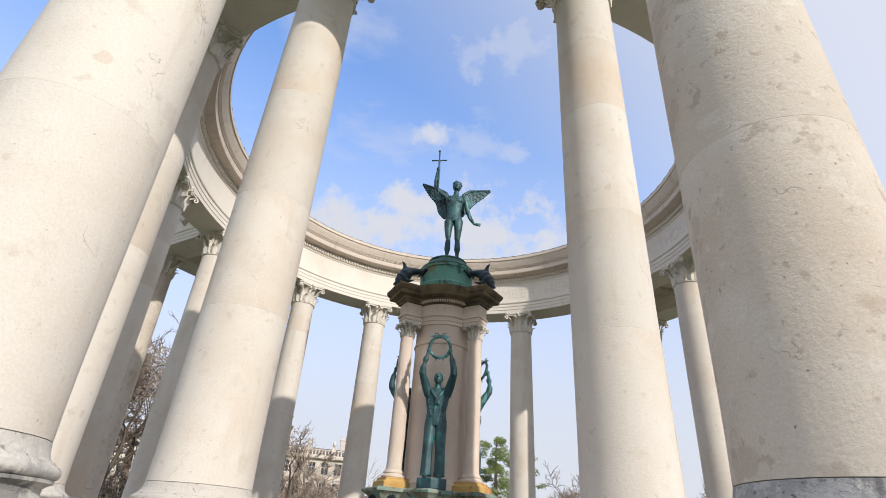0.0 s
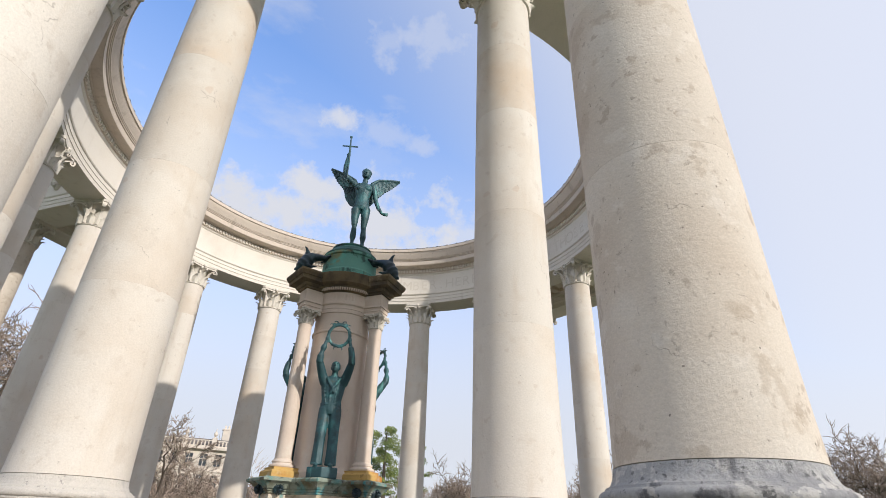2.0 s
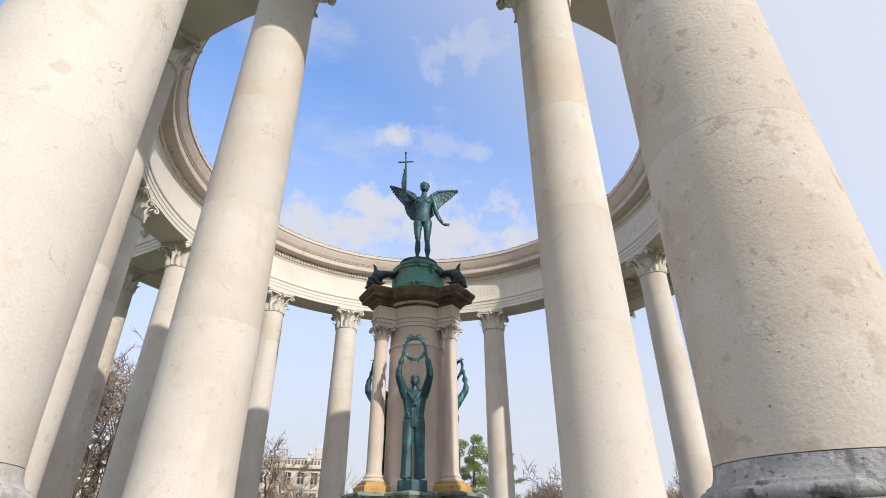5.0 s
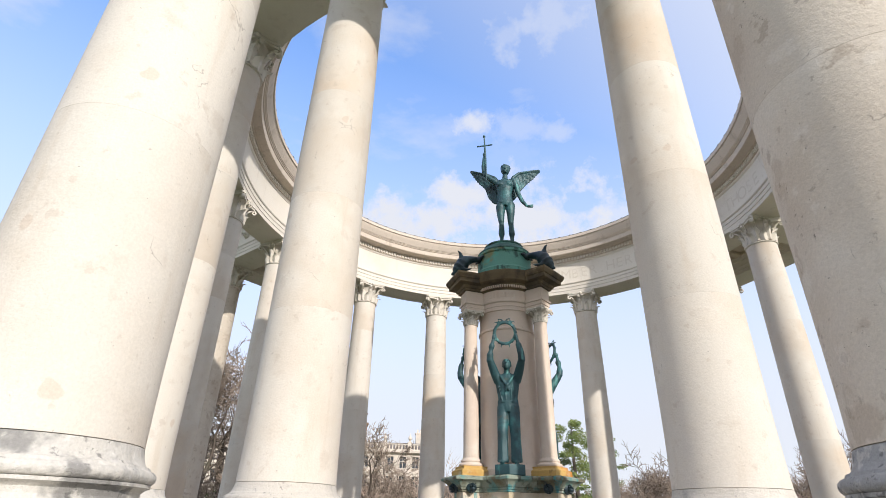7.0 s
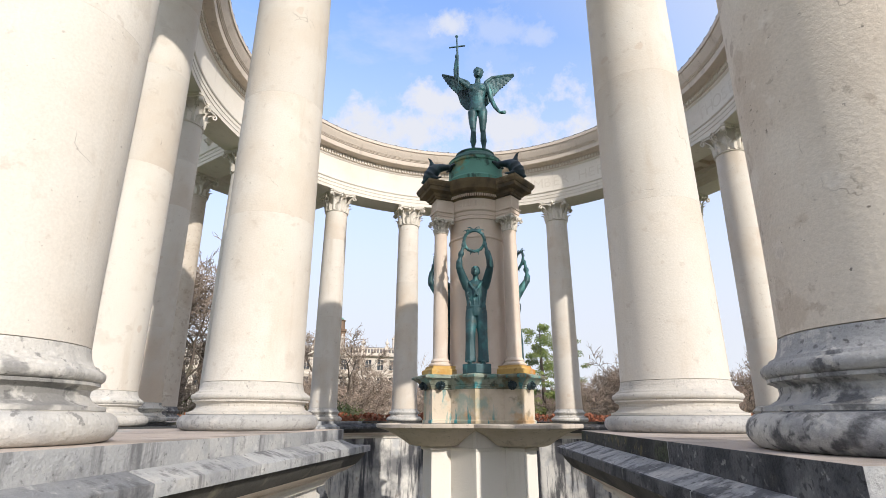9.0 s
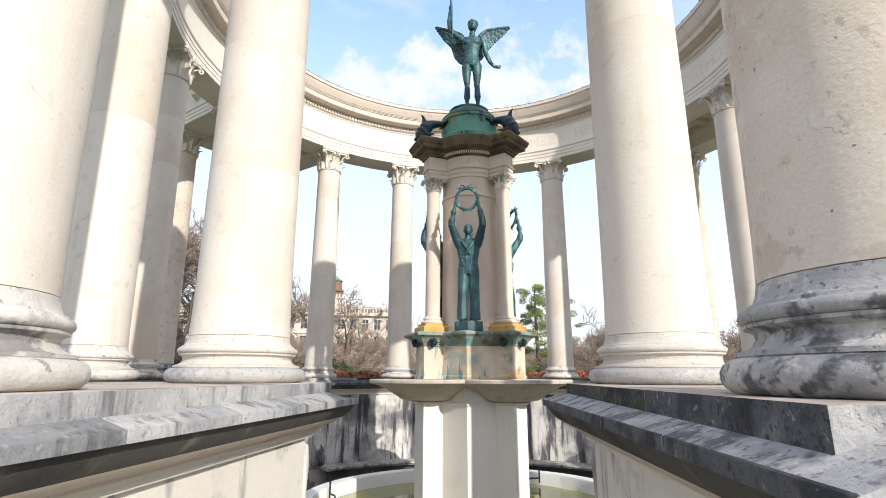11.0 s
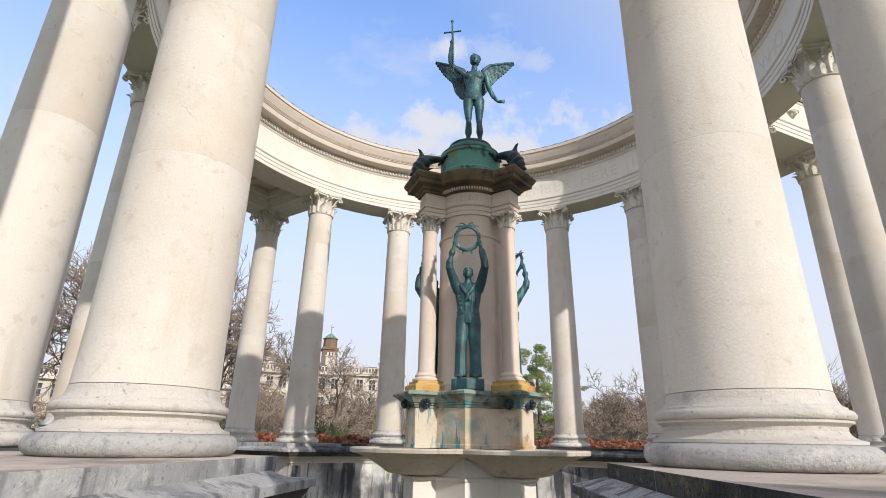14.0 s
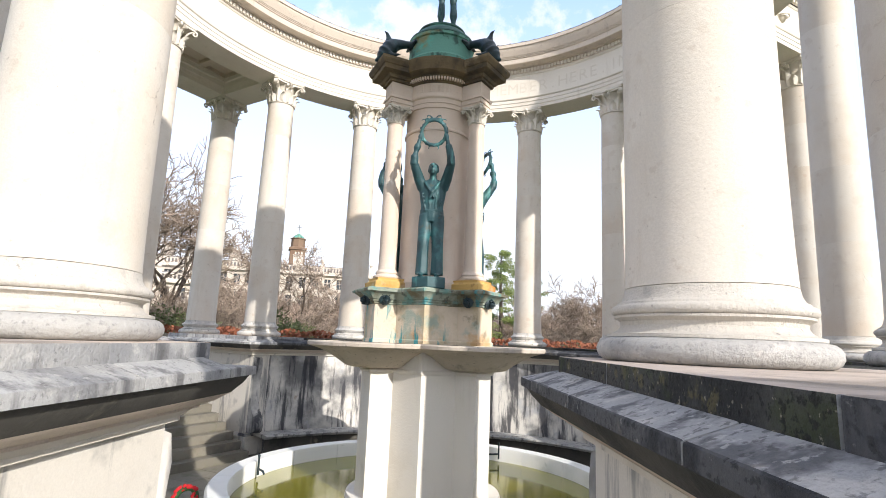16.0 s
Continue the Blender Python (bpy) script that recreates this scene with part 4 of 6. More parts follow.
def stack(levels, bm=None):
    """Stacked outlines (growth, z), joined by faces."""
    bm = bm or bmesh.new()
    rows = [[bm.verts.new((x, y, z)) for x, y in pylon_outline(g)] for g, z in levels]
    n = len(rows[0])
    for a, b in zip(rows, rows[1:]):
        for i in range(n):
            bm.faces.new([a[i], a[(i + 1) % n], b[(i + 1) % n], b[i]])
    bm.faces.new(list(reversed(rows[0])))
    bm.faces.new(rows[-1])
    return bm


def stack_rows(bm, rows, seg=18):
    """A closed body from stacked ellipses (x, y, z, rx, ry)."""
    made = [[bm.verts.new((x + rx * math.cos(6.2832 * j / seg), y + ry * math.sin(6.2832 * j / seg), z)) for j in range(seg)] for x, y, z, rx, ry in rows]
    for a, b in zip(made, made[1:]):
        for j in range(seg):
            bm.faces.new([a[j], a[(j + 1) % seg], b[(j + 1) % seg], b[j]])
    bm.faces.new(list(reversed(made[0])))
    bm.faces.new(made[-1])


def tube(bm, pts, radii, seg=10):
    """A closed tapered tube through points."""
    rows = []
    n = len(pts)
    up = Vector((0.13, 0.31, 0.94))
    for i, p in enumerate(pts):
        p = Vector(p)
        d = (Vector(pts[min(i + 1, n - 1)]) - Vector(pts[max(i - 1, 0)])).normalized()
        u = d.cross(up if abs(d.dot(up)) < 0.95 else Vector((1, 0, 0))).normalized()
        v = d.cross(u)
        rows.append([bm.verts.new(p + (u * math.cos(2 * math.pi * j / seg) + v * math.sin(2 * math.pi * j / seg)) * radii[i]) for j in range(seg)])
    for a, b in zip(rows, rows[1:]):
        for j in range(seg):
            bm.faces.new([a[j], a[(j + 1) % seg], b[(j + 1) % seg], b[j]])
    bm.faces.new(list(reversed(rows[0])))
    bm.faces.new(rows[-1])
    return bm


def ball(bm, c, r, s=(1, 1, 1), m=None):
    bmesh.ops.create_uvsphere(bm, u_segments=14, v_segments=10, radius=r, matrix=Matrix.Translation(c) @ (m or Matrix()) @ Matrix.Diagonal((*s, 1)))


PCOL_R, PCOL_Z, PNECK = 0.817, 1.107, 3.715


def build_pylon():
    py = thing("pylon", "tall three-sided stone pylon with columns, bowls and a sooty cornice", "monument")
    part("pier", stack([(0.0, COURT_Z - 0.1), (0.0, -0.46), (0.02, -0.455), (0.035, -0.43), (0.035, -0.41), (0.0, -0.395), (0.0, -0.05)]), PIER, py, "pale angular stone pier", smooth=20)
    for k in TURNS:
        cx, cy = polar(0.90, k + 60)
        part("bowl", lathe([(0.0, -0.03), (0.98, -0.03), (1.01, 0.0), (1.09, 0.0), (1.105, -0.02), (1.10, -0.065), (1.07, -0.08), (1.03, -0.085), (0.90, -0.125), (0.75, -0.195), (0.60, -0.29), (0.50, -0.36), (0.42, -0.38), (0.0, -0.38)], 56, at=(cx, cy, 0)), BOWL, py, "shallow stone bowl with a weathered rim", smooth=30)
    part("pedestal", stack([(0.02, 0.002), (0.02, 0.05), (0.0, 0.07), (0.0, 0.66)]), STAINED, py, "stone pedestal streaked green by copper", smooth=20)
    part("pedestal_cornice", stack([(0.005, 0.60), (0.026, 0.605), (0.026, 0.632), (0.014, 0.636), (0.040, 0.645), (0.046, 0.668), (0.028, 0.673), (0.056, 0.68), (0.08, 0.72), (0.125, 0.765), (0.158, 0.782), (0.158, 0.79), (0.188, 0.794), (0.192, 0.832), (0.14, 0.86)]), EDGE, py, "green stained moulded edge", smooth=20)
    core = [(0.0, 0.84), (0.66, 0.84), (0.66, 0.98), (0.62, 1.02), (0.585, 1.10), (0.575, 1.2), (0.565, 3.4), (0.565, 3.58), (0.585, 3.585), (0.592, 3.61), (0.585, 3.635), (0.565, 3.64), (0.565, 3.99), (0.588, 3.995), (0.588, 4.07), (0.602, 4.075), (0.602, 4.15), (0.63, 4.17), (0.635, 4.19), (0.612, 4.20), (0.612, 4.44), (0.0, 4.44)]
    part("core", lathe(core, 64), PYLON, py, "rounded pinkish stone core", smooth=30)
    for k in TURNS:
        a = k + 60
        d = Vector(polar(1, a))
        cx, cy = polar(PCOL_R, a)
        rot = a
        b = bmesh.new()
        rows = []
        for w, z in ((0.54, 0.855), (0.56, 0.86), (0.56, 0.955), (0.54, 0.968), (0.47, 0.985), (0.45, 1.0), (0.45, 1.03)):
            rows.append([b.verts.new((cx + (d.x * p - d.y * q) * w / 2, cy + (d.y * p + d.x * q) * w / 2, z)) for p, q in ((-1, -1), (1, -1), (1, 1), (-1, 1))])
        for p, q in zip(rows, rows[1:]):
            for m in range(4):
                b.faces.new([p[m], p[(m + 1) % 4], q[(m + 1) % 4], q[m]])
        b.faces.new(list(reversed(rows[0])))
        b.faces.new(rows[-1])
        part("column_plinth", b, RUST, py, "rust-stained square plinth", smooth=30)
        part("column_base", lathe([(0, 1.025), (0.215, 1.025), (0.232, 1.045), (0.232, 1.065), (0.21, 1.083), (0.185, 1.09), (0.18, 1.105), (0.192, 1.12), (0.187, 1.14), (0.168, 1.155), (0.155, 1.18), (0, 1.18)], 32, at=(cx, cy, 0)), PYLON, py)
        part("column_shaft", lathe([(0, 1.18), (0.152, 1.18), (0.147, 1.3), (0.144, 2.2), (0.131, PNECK), (0, PNECK)], 32, at=(cx, cy, 0)), PYLON, py)
        c = part("column_capital", capital(0.55, 0.131, 0.31), CARVED, py, "small leafy capital", smooth=40)
        c.matrix_basis = pose(cx, cy, PNECK, 0, 0, rot)
        c = part("column_abacus", abacus(0.55, 0.131, 0.31), CARVED, py, smooth=30)
        c.matrix_basis = pose(cx, cy, PNECK, 0, 0, rot)
        b = bmesh.new()
        for z0, z1, w, r1 in ((4.02, 4.08, 0.30, 0.965), (4.08, 4.16, 0.325, 0.98), (4.16, 4.205, 0.37, 1.005), (4.205, 4.47, 0.32, 0.975)):
            box(*polar(r1 / 2 + 0.15, a), (z0 + z1) / 2, w, r1 - 0.3, z1 - z0 - 0.001, b, 0.004, rot)
        part("entablature_block", b, PYLON, py)
    b = lathe([(0, 4.425), (0.63, 4.425), (0.66, 4.465), (0.68, 4.485), (0.70, 4.545), (0.78, 4.565), (0.82, 4.585), (0.84, 4.665), (0.87, 4.745), (0.87, 4.785), (0.60, 4.835), (0.0, 4.835)], 64)
    part("cornice", b, SOOT_CORNICE, py, "brown soot-stained projecting cornice", smooth=25)
    for k in TURNS:
        a = k + 60
        u, t = Vector(polar(1, a)), Vector((math.cos(radians(a)), math.sin(radians(a))))
        b = bmesh.new()
        rows = []
        for w, r1, z in ((0.36, 1.0, 4.440), (0.40, 1.02, 4.445), (0.40, 1.02, 4.485), (0.46, 1.05, 4.495), (0.50, 1.07, 4.545), (0.62, 1.14, 4.565), (0.68, 1.18, 4.580), (0.69, 1.185, 4.655), (0.73, 1.205, 4.665), (0.77, 1.23, 4.715), (0.79, 1.24, 4.735), (0.79, 1.24, 4.780), (0.72, 1.19, 4.795), (0.5, 1.0, 4.830)):
            rows.append([b.verts.new((*(u * r + t * s * w / 2), z)) for r, s in ((0.3, -1), (r1, -1), (r1, 1), (0.3, 1))])
        for p, q in zip(rows, rows[1:]):
            for j in range(4):
                b.faces.new([p[j], p[(j + 1) % 4], q[(j + 1) % 4], q[j]])
        b.faces.new(list(reversed(rows[0])))
        b.faces.new(rows[-1])
        part("cornice_block", b, SOOT_CORNICE, py, "brown sooty block of the cornice", smooth=25)
    tv, tf = [], []
    for i in range(90):
        a = 360 * i / 90
        if abs(((a - 60) % 120 + 60) % 120 - 60) < 16:
            continue
        nrm, t = polar(1, a), (math.cos(radians(a)), math.sin(radians(a)))
        p = polar(0.64, a)
        j = len(tv)
        for z in (4.460, 4.510):
            for s, q in ((-1, 0), (1, 0), (1, 1), (-1, 1)):
                tv.append((p[0] + t[0] * s * 0.014 + nrm[0] * q * 0.06, p[1] + t[1] * s * 0.014 + nrm[1] * q * 0.06, z))
        tf += [tuple(j + x for x in q) for q in ((0, 3, 2, 1), (4, 5, 6, 7), (0, 1, 5, 4), (1, 2, 6, 5), (2, 3, 7, 6), (3, 0, 4, 7))]
    tagged(raw("dentils", tv, tf, PYLON, py), kind="stuff")
    part("drum", lathe([(0, 4.82), (0.635, 4.82), (0.635, 4.98), (0.605, 5.01), (0.595, 5.04), (0.585, 5.36), (0.61, 5.38), (0.61, 5.43), (0.56, 5.47), (0, 5.47)], 56), COPPER, py, "green-streaked round drum", smooth=30)
    part("dome", lathe([(0, 5.42), (0.595, 5.42), (0.61, 5.445), (0.60, 5.475), (0.56, 5.50), (0.53, 5.545), (0.48, 5.60), (0.44, 5.63), (0.43, 5.65), (0.44, 5.66), (0.44, 5.69), (0.37, 5.715), (0.30, 5.73), (0, 5.735)], 56), DOME, py, "green bronze stepped cap", smooth=30)
    for k in TURNS:
        a = k + 60
        u, t = Vector(polar(1, a)), Vector((math.cos(radians(a)), math.sin(radians(a))))
        for at, turn in ((u * 1.14, a), (u * 0.93 + t * 0.31, a + 90), (u * 0.93 - t * 0.31, a - 90)):
            b = bmesh.new()
            ball(b, (0, 0.02, 0), 0.088, (1, 0.6, 1.05))
            for i in range(11):                      # mane
                q = 6.283 * i / 11
                ball(b, (0.07 * math.sin(q), 0.02, 0.075 * math.cos(q)), 0.028, (1, 0.8, 1))
            ball(b, (0, -0.05, -0.028), 0.05, (1, 1.1, 0.75))
            ball(b, (0, -0.045, -0.07), 0.034, (1, 1, 0.6))
            tube(b, [(0, -0.03, 0.05), (0, -0.1, -0.01)], [0.022, 0.018], 8)
            for q in (-1, 1):
                ball(b, (q * 0.034, -0.045, 0.022), 0.02)
                ball(b, (q * 0.06, -0.005, 0.075), 0.024)
            o = part("spout", b, DARK_BRONZE, py, "dark bronze lion-shaped spout", smooth=80)
            o.matrix_basis = pose(at.x, at.y, 0.68, 0, 0, turn)
    # worn lettering round the frieze of the core, past reading
    for i, (az, w) in enumerate(((-24, 0.05), (-17, 0.035), (-10, 0.05), (-3, 0.05), (4, 0.05), (11, 0.02), (18, 0.045), (25, 0.05))):
        o = part("worn_letter", box(0, 0, 0, w, 0.006, 0.11, bevel=0.0), PYLON, py)
        o.matrix_basis = pose(*polar(0.616, az), 4.32, 0, 0, az)
    py.matrix_basis = pose(0, 0, 0, 0, 0, TWIST)


build_pylon()


def bronze(name, bm, label, category, mat, voxel=0.017, group=""):
    ob = tagged(part(name, bm, mat, smooth=180), label, category, group)
    r = ob.modifiers.new("blend", "REMESH")
    r.mode, r.voxel_size, r.use_smooth_shade = "VOXEL", voxel, True
    s = ob.modifiers.new("soften", "SMOOTH")
    s.factor, s.iterations = 0.5, 4
    return ob


def soldier():
    """A figure in flared trousers and jumper who lifts a wreath overhead; faces -Y, feet at z = 0."""
    b = bmesh.new()
    prism([(-0.25, 0.16), (-0.27, -0.10), (0.0, -0.24), (0.27, -0.10), (0.25, 0.16)], -0.19, -0.01, 0, b)
    for s, fx, fy in ((-1, -0.122, -0.04), (1, 0.122, 0.0)):
        stack_rows(b, [(fx, fy - 0.01, 0.03, 0.106, 0.118), (fx, fy - 0.01, 0.14, 0.10, 0.11), (fx * 0.98, fy - 0.01, 0.34, 0.095, 0.10), (fx * 0.94, fy - 0.02, 0.54, 0.096, 0.098), (fx * 0.88, fy * 0.5 - 0.015, 0.72, 0.104, 0.106), (fx * 0.84, 0, 0.9, 0.112, 0.116), (fx * 0.78, 0, 1.02, 0.112, 0.116)])
        ball(b, (fx * 1.06, fy - 0.11, 0.022), 0.05, (0.9, 1.7, 0.62))
        # folds and crease down the trouser leg
        tube(b, [(fx * 1.0, fy - 0.118, 0.06), (fx * 0.98, fy - 0.106, 0.4), (fx * 0.9, -0.11, 0.8)], [0.016, 0.013, 0.01], 6)
        tube(b, [(fx * 0.35, fy - 0.07, 0.06), (fx * 0.42, fy - 0.07, 0.5), (fx * 0.4, -0.085, 0.9)], [0.022, 0.018, 0.014], 6)
        tube(b, [(fx * 1.62, fy - 0.05, 0.05), (fx * 1.58, fy - 0.045, 0.45), (s * 0.165, -0.05, 0.85)], [0.02, 0.015, 0.012], 6)
        tube(b, [(fx * 1.5, fy - 0.085, 0.5), (fx * 0.9, fy - 0.115, 0.56), (fx * 0.5, fy - 0.085, 0.53)], [0.01, 0.013, 0.01], 6)
    stack_rows(b, [(0, 0, z, rx, ry) for z, rx, ry in ((0.9, 0.16, 0.11), (0.98, 0.195, 0.122), (1.06, 0.198, 0.122), (1.10, 0.192, 0.118), (1.13, 0.185, 0.115), (1.2, 0.19, 0.118), (1.3, 0.208, 0.124), (1.42, 0.226, 0.13), (1.5, 0.226, 0.124), (1.58, 0.18, 0.105), (1.63, 0.1, 0.075))])
    tube(b, [(-0.188, -0.01, 1.1), (-0.1, -0.105, 1.085), (0.1, -0.105, 1.085), (0.188, -0.01, 1.1)], [0.018, 0.016, 0.016, 0.018], 8)
    for x in (-0.11, -0.03, 0.06, 0.13):              # folds of the jumper
        tube(b, [(x, -0.112, 1.12), (x * 1.3, -0.122, 1.26), (x * 1.5, -0.118, 1.38)], [0.009, 0.012, 0.008], 6)
    for s in (-1, 1):
        ball(b, (s * 0.19, 0.0, 1.53), 0.085, (1, 1, 1.15))
        tube(b, [(s * 0.165, 0, 1.48), (s * 0.23, -0.07, 1.63), (s * 0.285, -0.17, 1.79), (s * 0.305, -0.21, 1.86)], [0.096, 0.088, 0.076, 0.066], 12)
        tube(b, [(s * 0.305, -0.205, 1.83), (s * 0.298, -0.235, 1.96), (s * 0.268, -0.235, 2.1), (s * 0.25, -0.23, 2.16)], [0.072, 0.066, 0.06, 0.056], 12)
        tube(b, [(s * 0.25, -0.23, 2.15), (s * 0.232, -0.235, 2.25)], [0.038, 0.032], 10)
        ball(b, (s * 0.222, -0.23, 2.30), 0.045, (0.8, 0.9, 1.25))
        for q in range(3):
            tube(b, [(s * 0.222, -0.25, 2.28 + 0.024 * q), (s * 0.19, -0.255, 2.29 + 0.024 * q)], [0.014, 0.011], 6)
        tube(b, [(s * 0.285, -0.25, 1.9), (s * 0.325, -0.15, 1.86)], [0.014, 0.012], 6)
        tube(b, [(s * 0.13, -0.1, 1.58), (s * 0.075, -0.132, 1.48), (0.0, -0.142, 1.37)], [0.02, 0.024, 0.02], 8)
    ball(b, (0, -0.15, 1.385), 0.036)
    tube(b, [(0, -0.15, 1.37), (-0.03, -0.148, 1.27)], [0.028, 0.016], 8)
    tube(b, [(0.01, -0.15, 1.37), (0.04, -0.148, 1.28)], [0.024, 0.014], 8)
    # thrown-back head
    tube(b, [(0, 0.0, 1.54), (0, -0.025, 1.70)], [0.072, 0.06], 12)
    tilt = Matrix.Rotation(radians(-26), 4, "X")
    ball(b, (0, -0.045, 1.79), 0.092, (0.86, 1.0, 1.22), tilt)
    ball(b, (0, 0.0, 1.835), 0.097, (0.95, 1.05, 0.95), tilt)
    ball(b, (0, -0.10, 1.735), 0.034, (1.0, 1.1, 0.8))
    tube(b, [(0, -0.12, 1.86), (0, -0.158, 1.815)], [0.012, 0.019], 8)
    ball(b, (0, -0.135, 1.775), 0.02, (1.4, 0.7, 0.6))
    tube(b, [(-0.05, -0.105, 1.87), (0, -0.118, 1.88), (0.05, -0.105, 1.87)], [0.012, 0.012, 0.012], 6)
    for s in (-1, 1):
        ball(b, (s * 0.084, -0.02, 1.785), 0.024, (0.5, 1, 1.3))
    # wreath with leaf tufts and ribbon bow
    rng = random.Random(4)
    wz, wr = 2.39, 0.205
    lean = [Vector((wr * math.sin(2 * math.pi * i / 28), -0.20 - 0.04 * math.cos(2 * math.pi * i / 28), wz + wr * math.cos(2 * math.pi * i / 28))) for i in range(29)]
    tube(b, lean, [0.031] * 29, 8)
    for i in range(40):
        t = 2 * math.pi * i / 40
        c = Vector((wr * math.sin(t), -0.20 - 0.04 * math.cos(t), wz + wr * math.cos(t)))
        way = Vector((math.sin(t + (0.9 if i % 2 else 2.2)), rng.uniform(-0.6, 0.2), math.cos(t + (0.9 if i % 2 else 2.2))))
        tube(b, [c, c + way * 0.035, c + way * 0.062], [0.018, 0.017, 0.007], 6)
    for s in (-1, 1):
        loop = [(0, -0.25, 2.60), (s * 0.06, -0.255, 2.66), (s * 0.12, -0.255, 2.665), (s * 0.12, -0.255, 2.62), (s * 0.05, -0.25, 2.59)]
        tube(b, loop, [0.012, 0.014, 0.015, 0.014, 0.012], 6)
        tube(b, [(s * 0.1, -0.25, 2.61), (s * 0.19, -0.25, 2.60), (s * 0.215, -0.25, 2.57)], [0.012, 0.012, 0.008], 6)
        tube(b, [(s * 0.06, -0.165, 2.19), (s * 0.085, -0.165, 2.13), (s * 0.065, -0.165, 2.10)], [0.015, 0.014, 0.01], 6)
    return b


sol = bronze("soldier_statue", soldier(), "green bronze statue lifting a wreath against the pylon", "statue", BRONZE, 0.0115, "wreath bearers")
ST_R, ST_Z = 0.80, 1.04
sol.matrix_basis = pose(*polar(ST_R, TWIST + 2.5), ST_Z, 0, 0, TWIST) @ Matrix.Scale(0.97, 4)
for k in (120, 240):
    copy_thing(sol, pose(*polar(ST_R, k + TWIST), ST_Z, 0, 0, k + TWIST))


def angel():
    """A winged youth with a sword held up by its blade; faces -Y, feet at z = 0."""
    b = bmesh.new()
    for s, fx, ky in ((-1, -0.105, -0.03), (1, 0.115, 0.02)):
        tube(b, [(fx, 0, 0.0), (fx, 0.01, 0.12), (fx * 0.98, 0.015, 0.3), (fx * 0.92, ky, 0.5), (s * 0.1, ky - 0.01, 0.58), (s * 0.108, -0.01, 0.78), (s * 0.105, 0, 1.0), (s * 0.08, 0, 1.08)], [0.042, 0.043, 0.068, 0.056, 0.062, 0.085, 0.108, 0.1], 14)
        ball(b, (fx, -0.08, 0.03), 0.045, (0.85, 2.0, 0.7))
    stack_rows(b, [(0, 0, z, rx, ry) for z, rx, ry in ((0.98, 0.15, 0.1), (1.06, 0.18, 0.12), (1.14, 0.165, 0.108), (1.24, 0.148, 0.096), (1.34, 0.155, 0.102), (1.46, 0.185, 0.118), (1.56, 0.205, 0.118), (1.64, 0.2, 0.1), (1.7, 0.1, 0.07))])
    for s in (-1, 1):
        ball(b, (s * 0.085, -0.08, 1.54), 0.08, (1.1, 0.6, 0.8))
        ball(b, (s * 0.205, 0, 1.65), 0.075)
    tube(b, [(0.01, 0, 1.66), (0.02, -0.01, 1.82)], [0.068, 0.06], 12)
    ball(b, (0.03, -0.02, 1.95), 0.105, (0.9, 1.02, 1.2))
    ball(b, (0.03, 0.0, 2.02), 0.112, (0.95, 1.02, 0.85))
    tube(b, [(0.03, -0.112, 1.985), (0.03, -0.138, 1.935)], [0.011, 0.018], 8)
    ball(b, (0.03, -0.10, 1.865), 0.03, (1.1, 1, 0.8))
    ball(b, (0.03, -0.122, 1.90), 0.016, (1.6, 0.7, 0.6))
    tube(b, [(-0.035, -0.098, 1.995), (0.03, -0.116, 2.005), (0.095, -0.098, 1.995)], [0.012, 0.013, 0.012], 6)
    for q in (-1, 1):
        ball(b, (0.03 + q * 0.092, -0.01, 1.945), 0.024, (0.5, 1, 1.3))
        tube(b, [(q * 0.02, -0.09, 1.62), (q * 0.13, -0.085, 1.665)], [0.014, 0.012], 6)
    rng = random.Random(8)
    for i in range(26):
        t, u = rng.uniform(0, 6.28), rng.uniform(0.15, 1)
        ball(b, (0.03 + 0.1 * math.cos(t) * (1.1 - 0.4 * u), 0.01 + 0.1 * math.sin(t) * (1.1 - 0.4 * u), 1.99 + 0.1 * u), 0.03)
    # raised arm, hand and sword
    tube(b, [(-0.19, 0, 1.66), (-0.3, -0.02, 1.72), (-0.42, -0.04, 1.85), (-0.45, -0.04, 1.95)], [0.07, 0.065, 0.055, 0.05], 12)
    tube(b, [(-0.45, -0.04, 1.92), (-0.46, -0.05, 2.08), (-0.45, -0.06, 2.24), (-0.44, -0.07, 2.34)], [0.054, 0.052, 0.042, 0.033], 12)
    ball(b, (-0.43, -0.08, 2.4), 0.05, (0.9, 1, 1.2))
    tube(b, [(-0.39, -0.11, 1.62), (-0.405, -0.11, 2.2), (-0.42, -0.11, 2.62)], [0.012, 0.024, 0.026], 8)
    tube(b, [(-0.42, -0.11, 2.62), (-0.428, -0.11, 2.88)], [0.02, 0.02], 8)
    ball(b, (-0.43, -0.11, 2.915), 0.036)
    tube(b, [(-0.60, -0.11, 2.625), (-0.42, -0.11, 2.64), (-0.24, -0.11, 2.655)], [0.021, 0.019, 0.021], 8)
    # lowered arm with an open hand
    tube(b, [(0.2, 0, 1.65), (0.255, 0, 1.5), (0.30, 0.0, 1.30), (0.31, -0.01, 1.24)], [0.068, 0.06, 0.052, 0.048], 12)
    tube(b, [(0.31, -0.01, 1.26), (0.37, -0.05, 1.08), (0.46, -0.09, 0.92)], [0.05, 0.046, 0.03], 12)
    tube(b, [(0.46, -0.09, 0.92), (0.52, -0.11, 0.90), (0.60, -0.12, 0.925)], [0.034, 0.034, 0.016], 8)
    tube(b, [(0.50, -0.1, 0.89), (0.59, -0.12, 0.855)], [0.022, 0.013], 6)
    tube(b, [(0.51, -0.1, 0.90), (0.60, -0.12, 0.885)], [0.02, 0.012], 6)
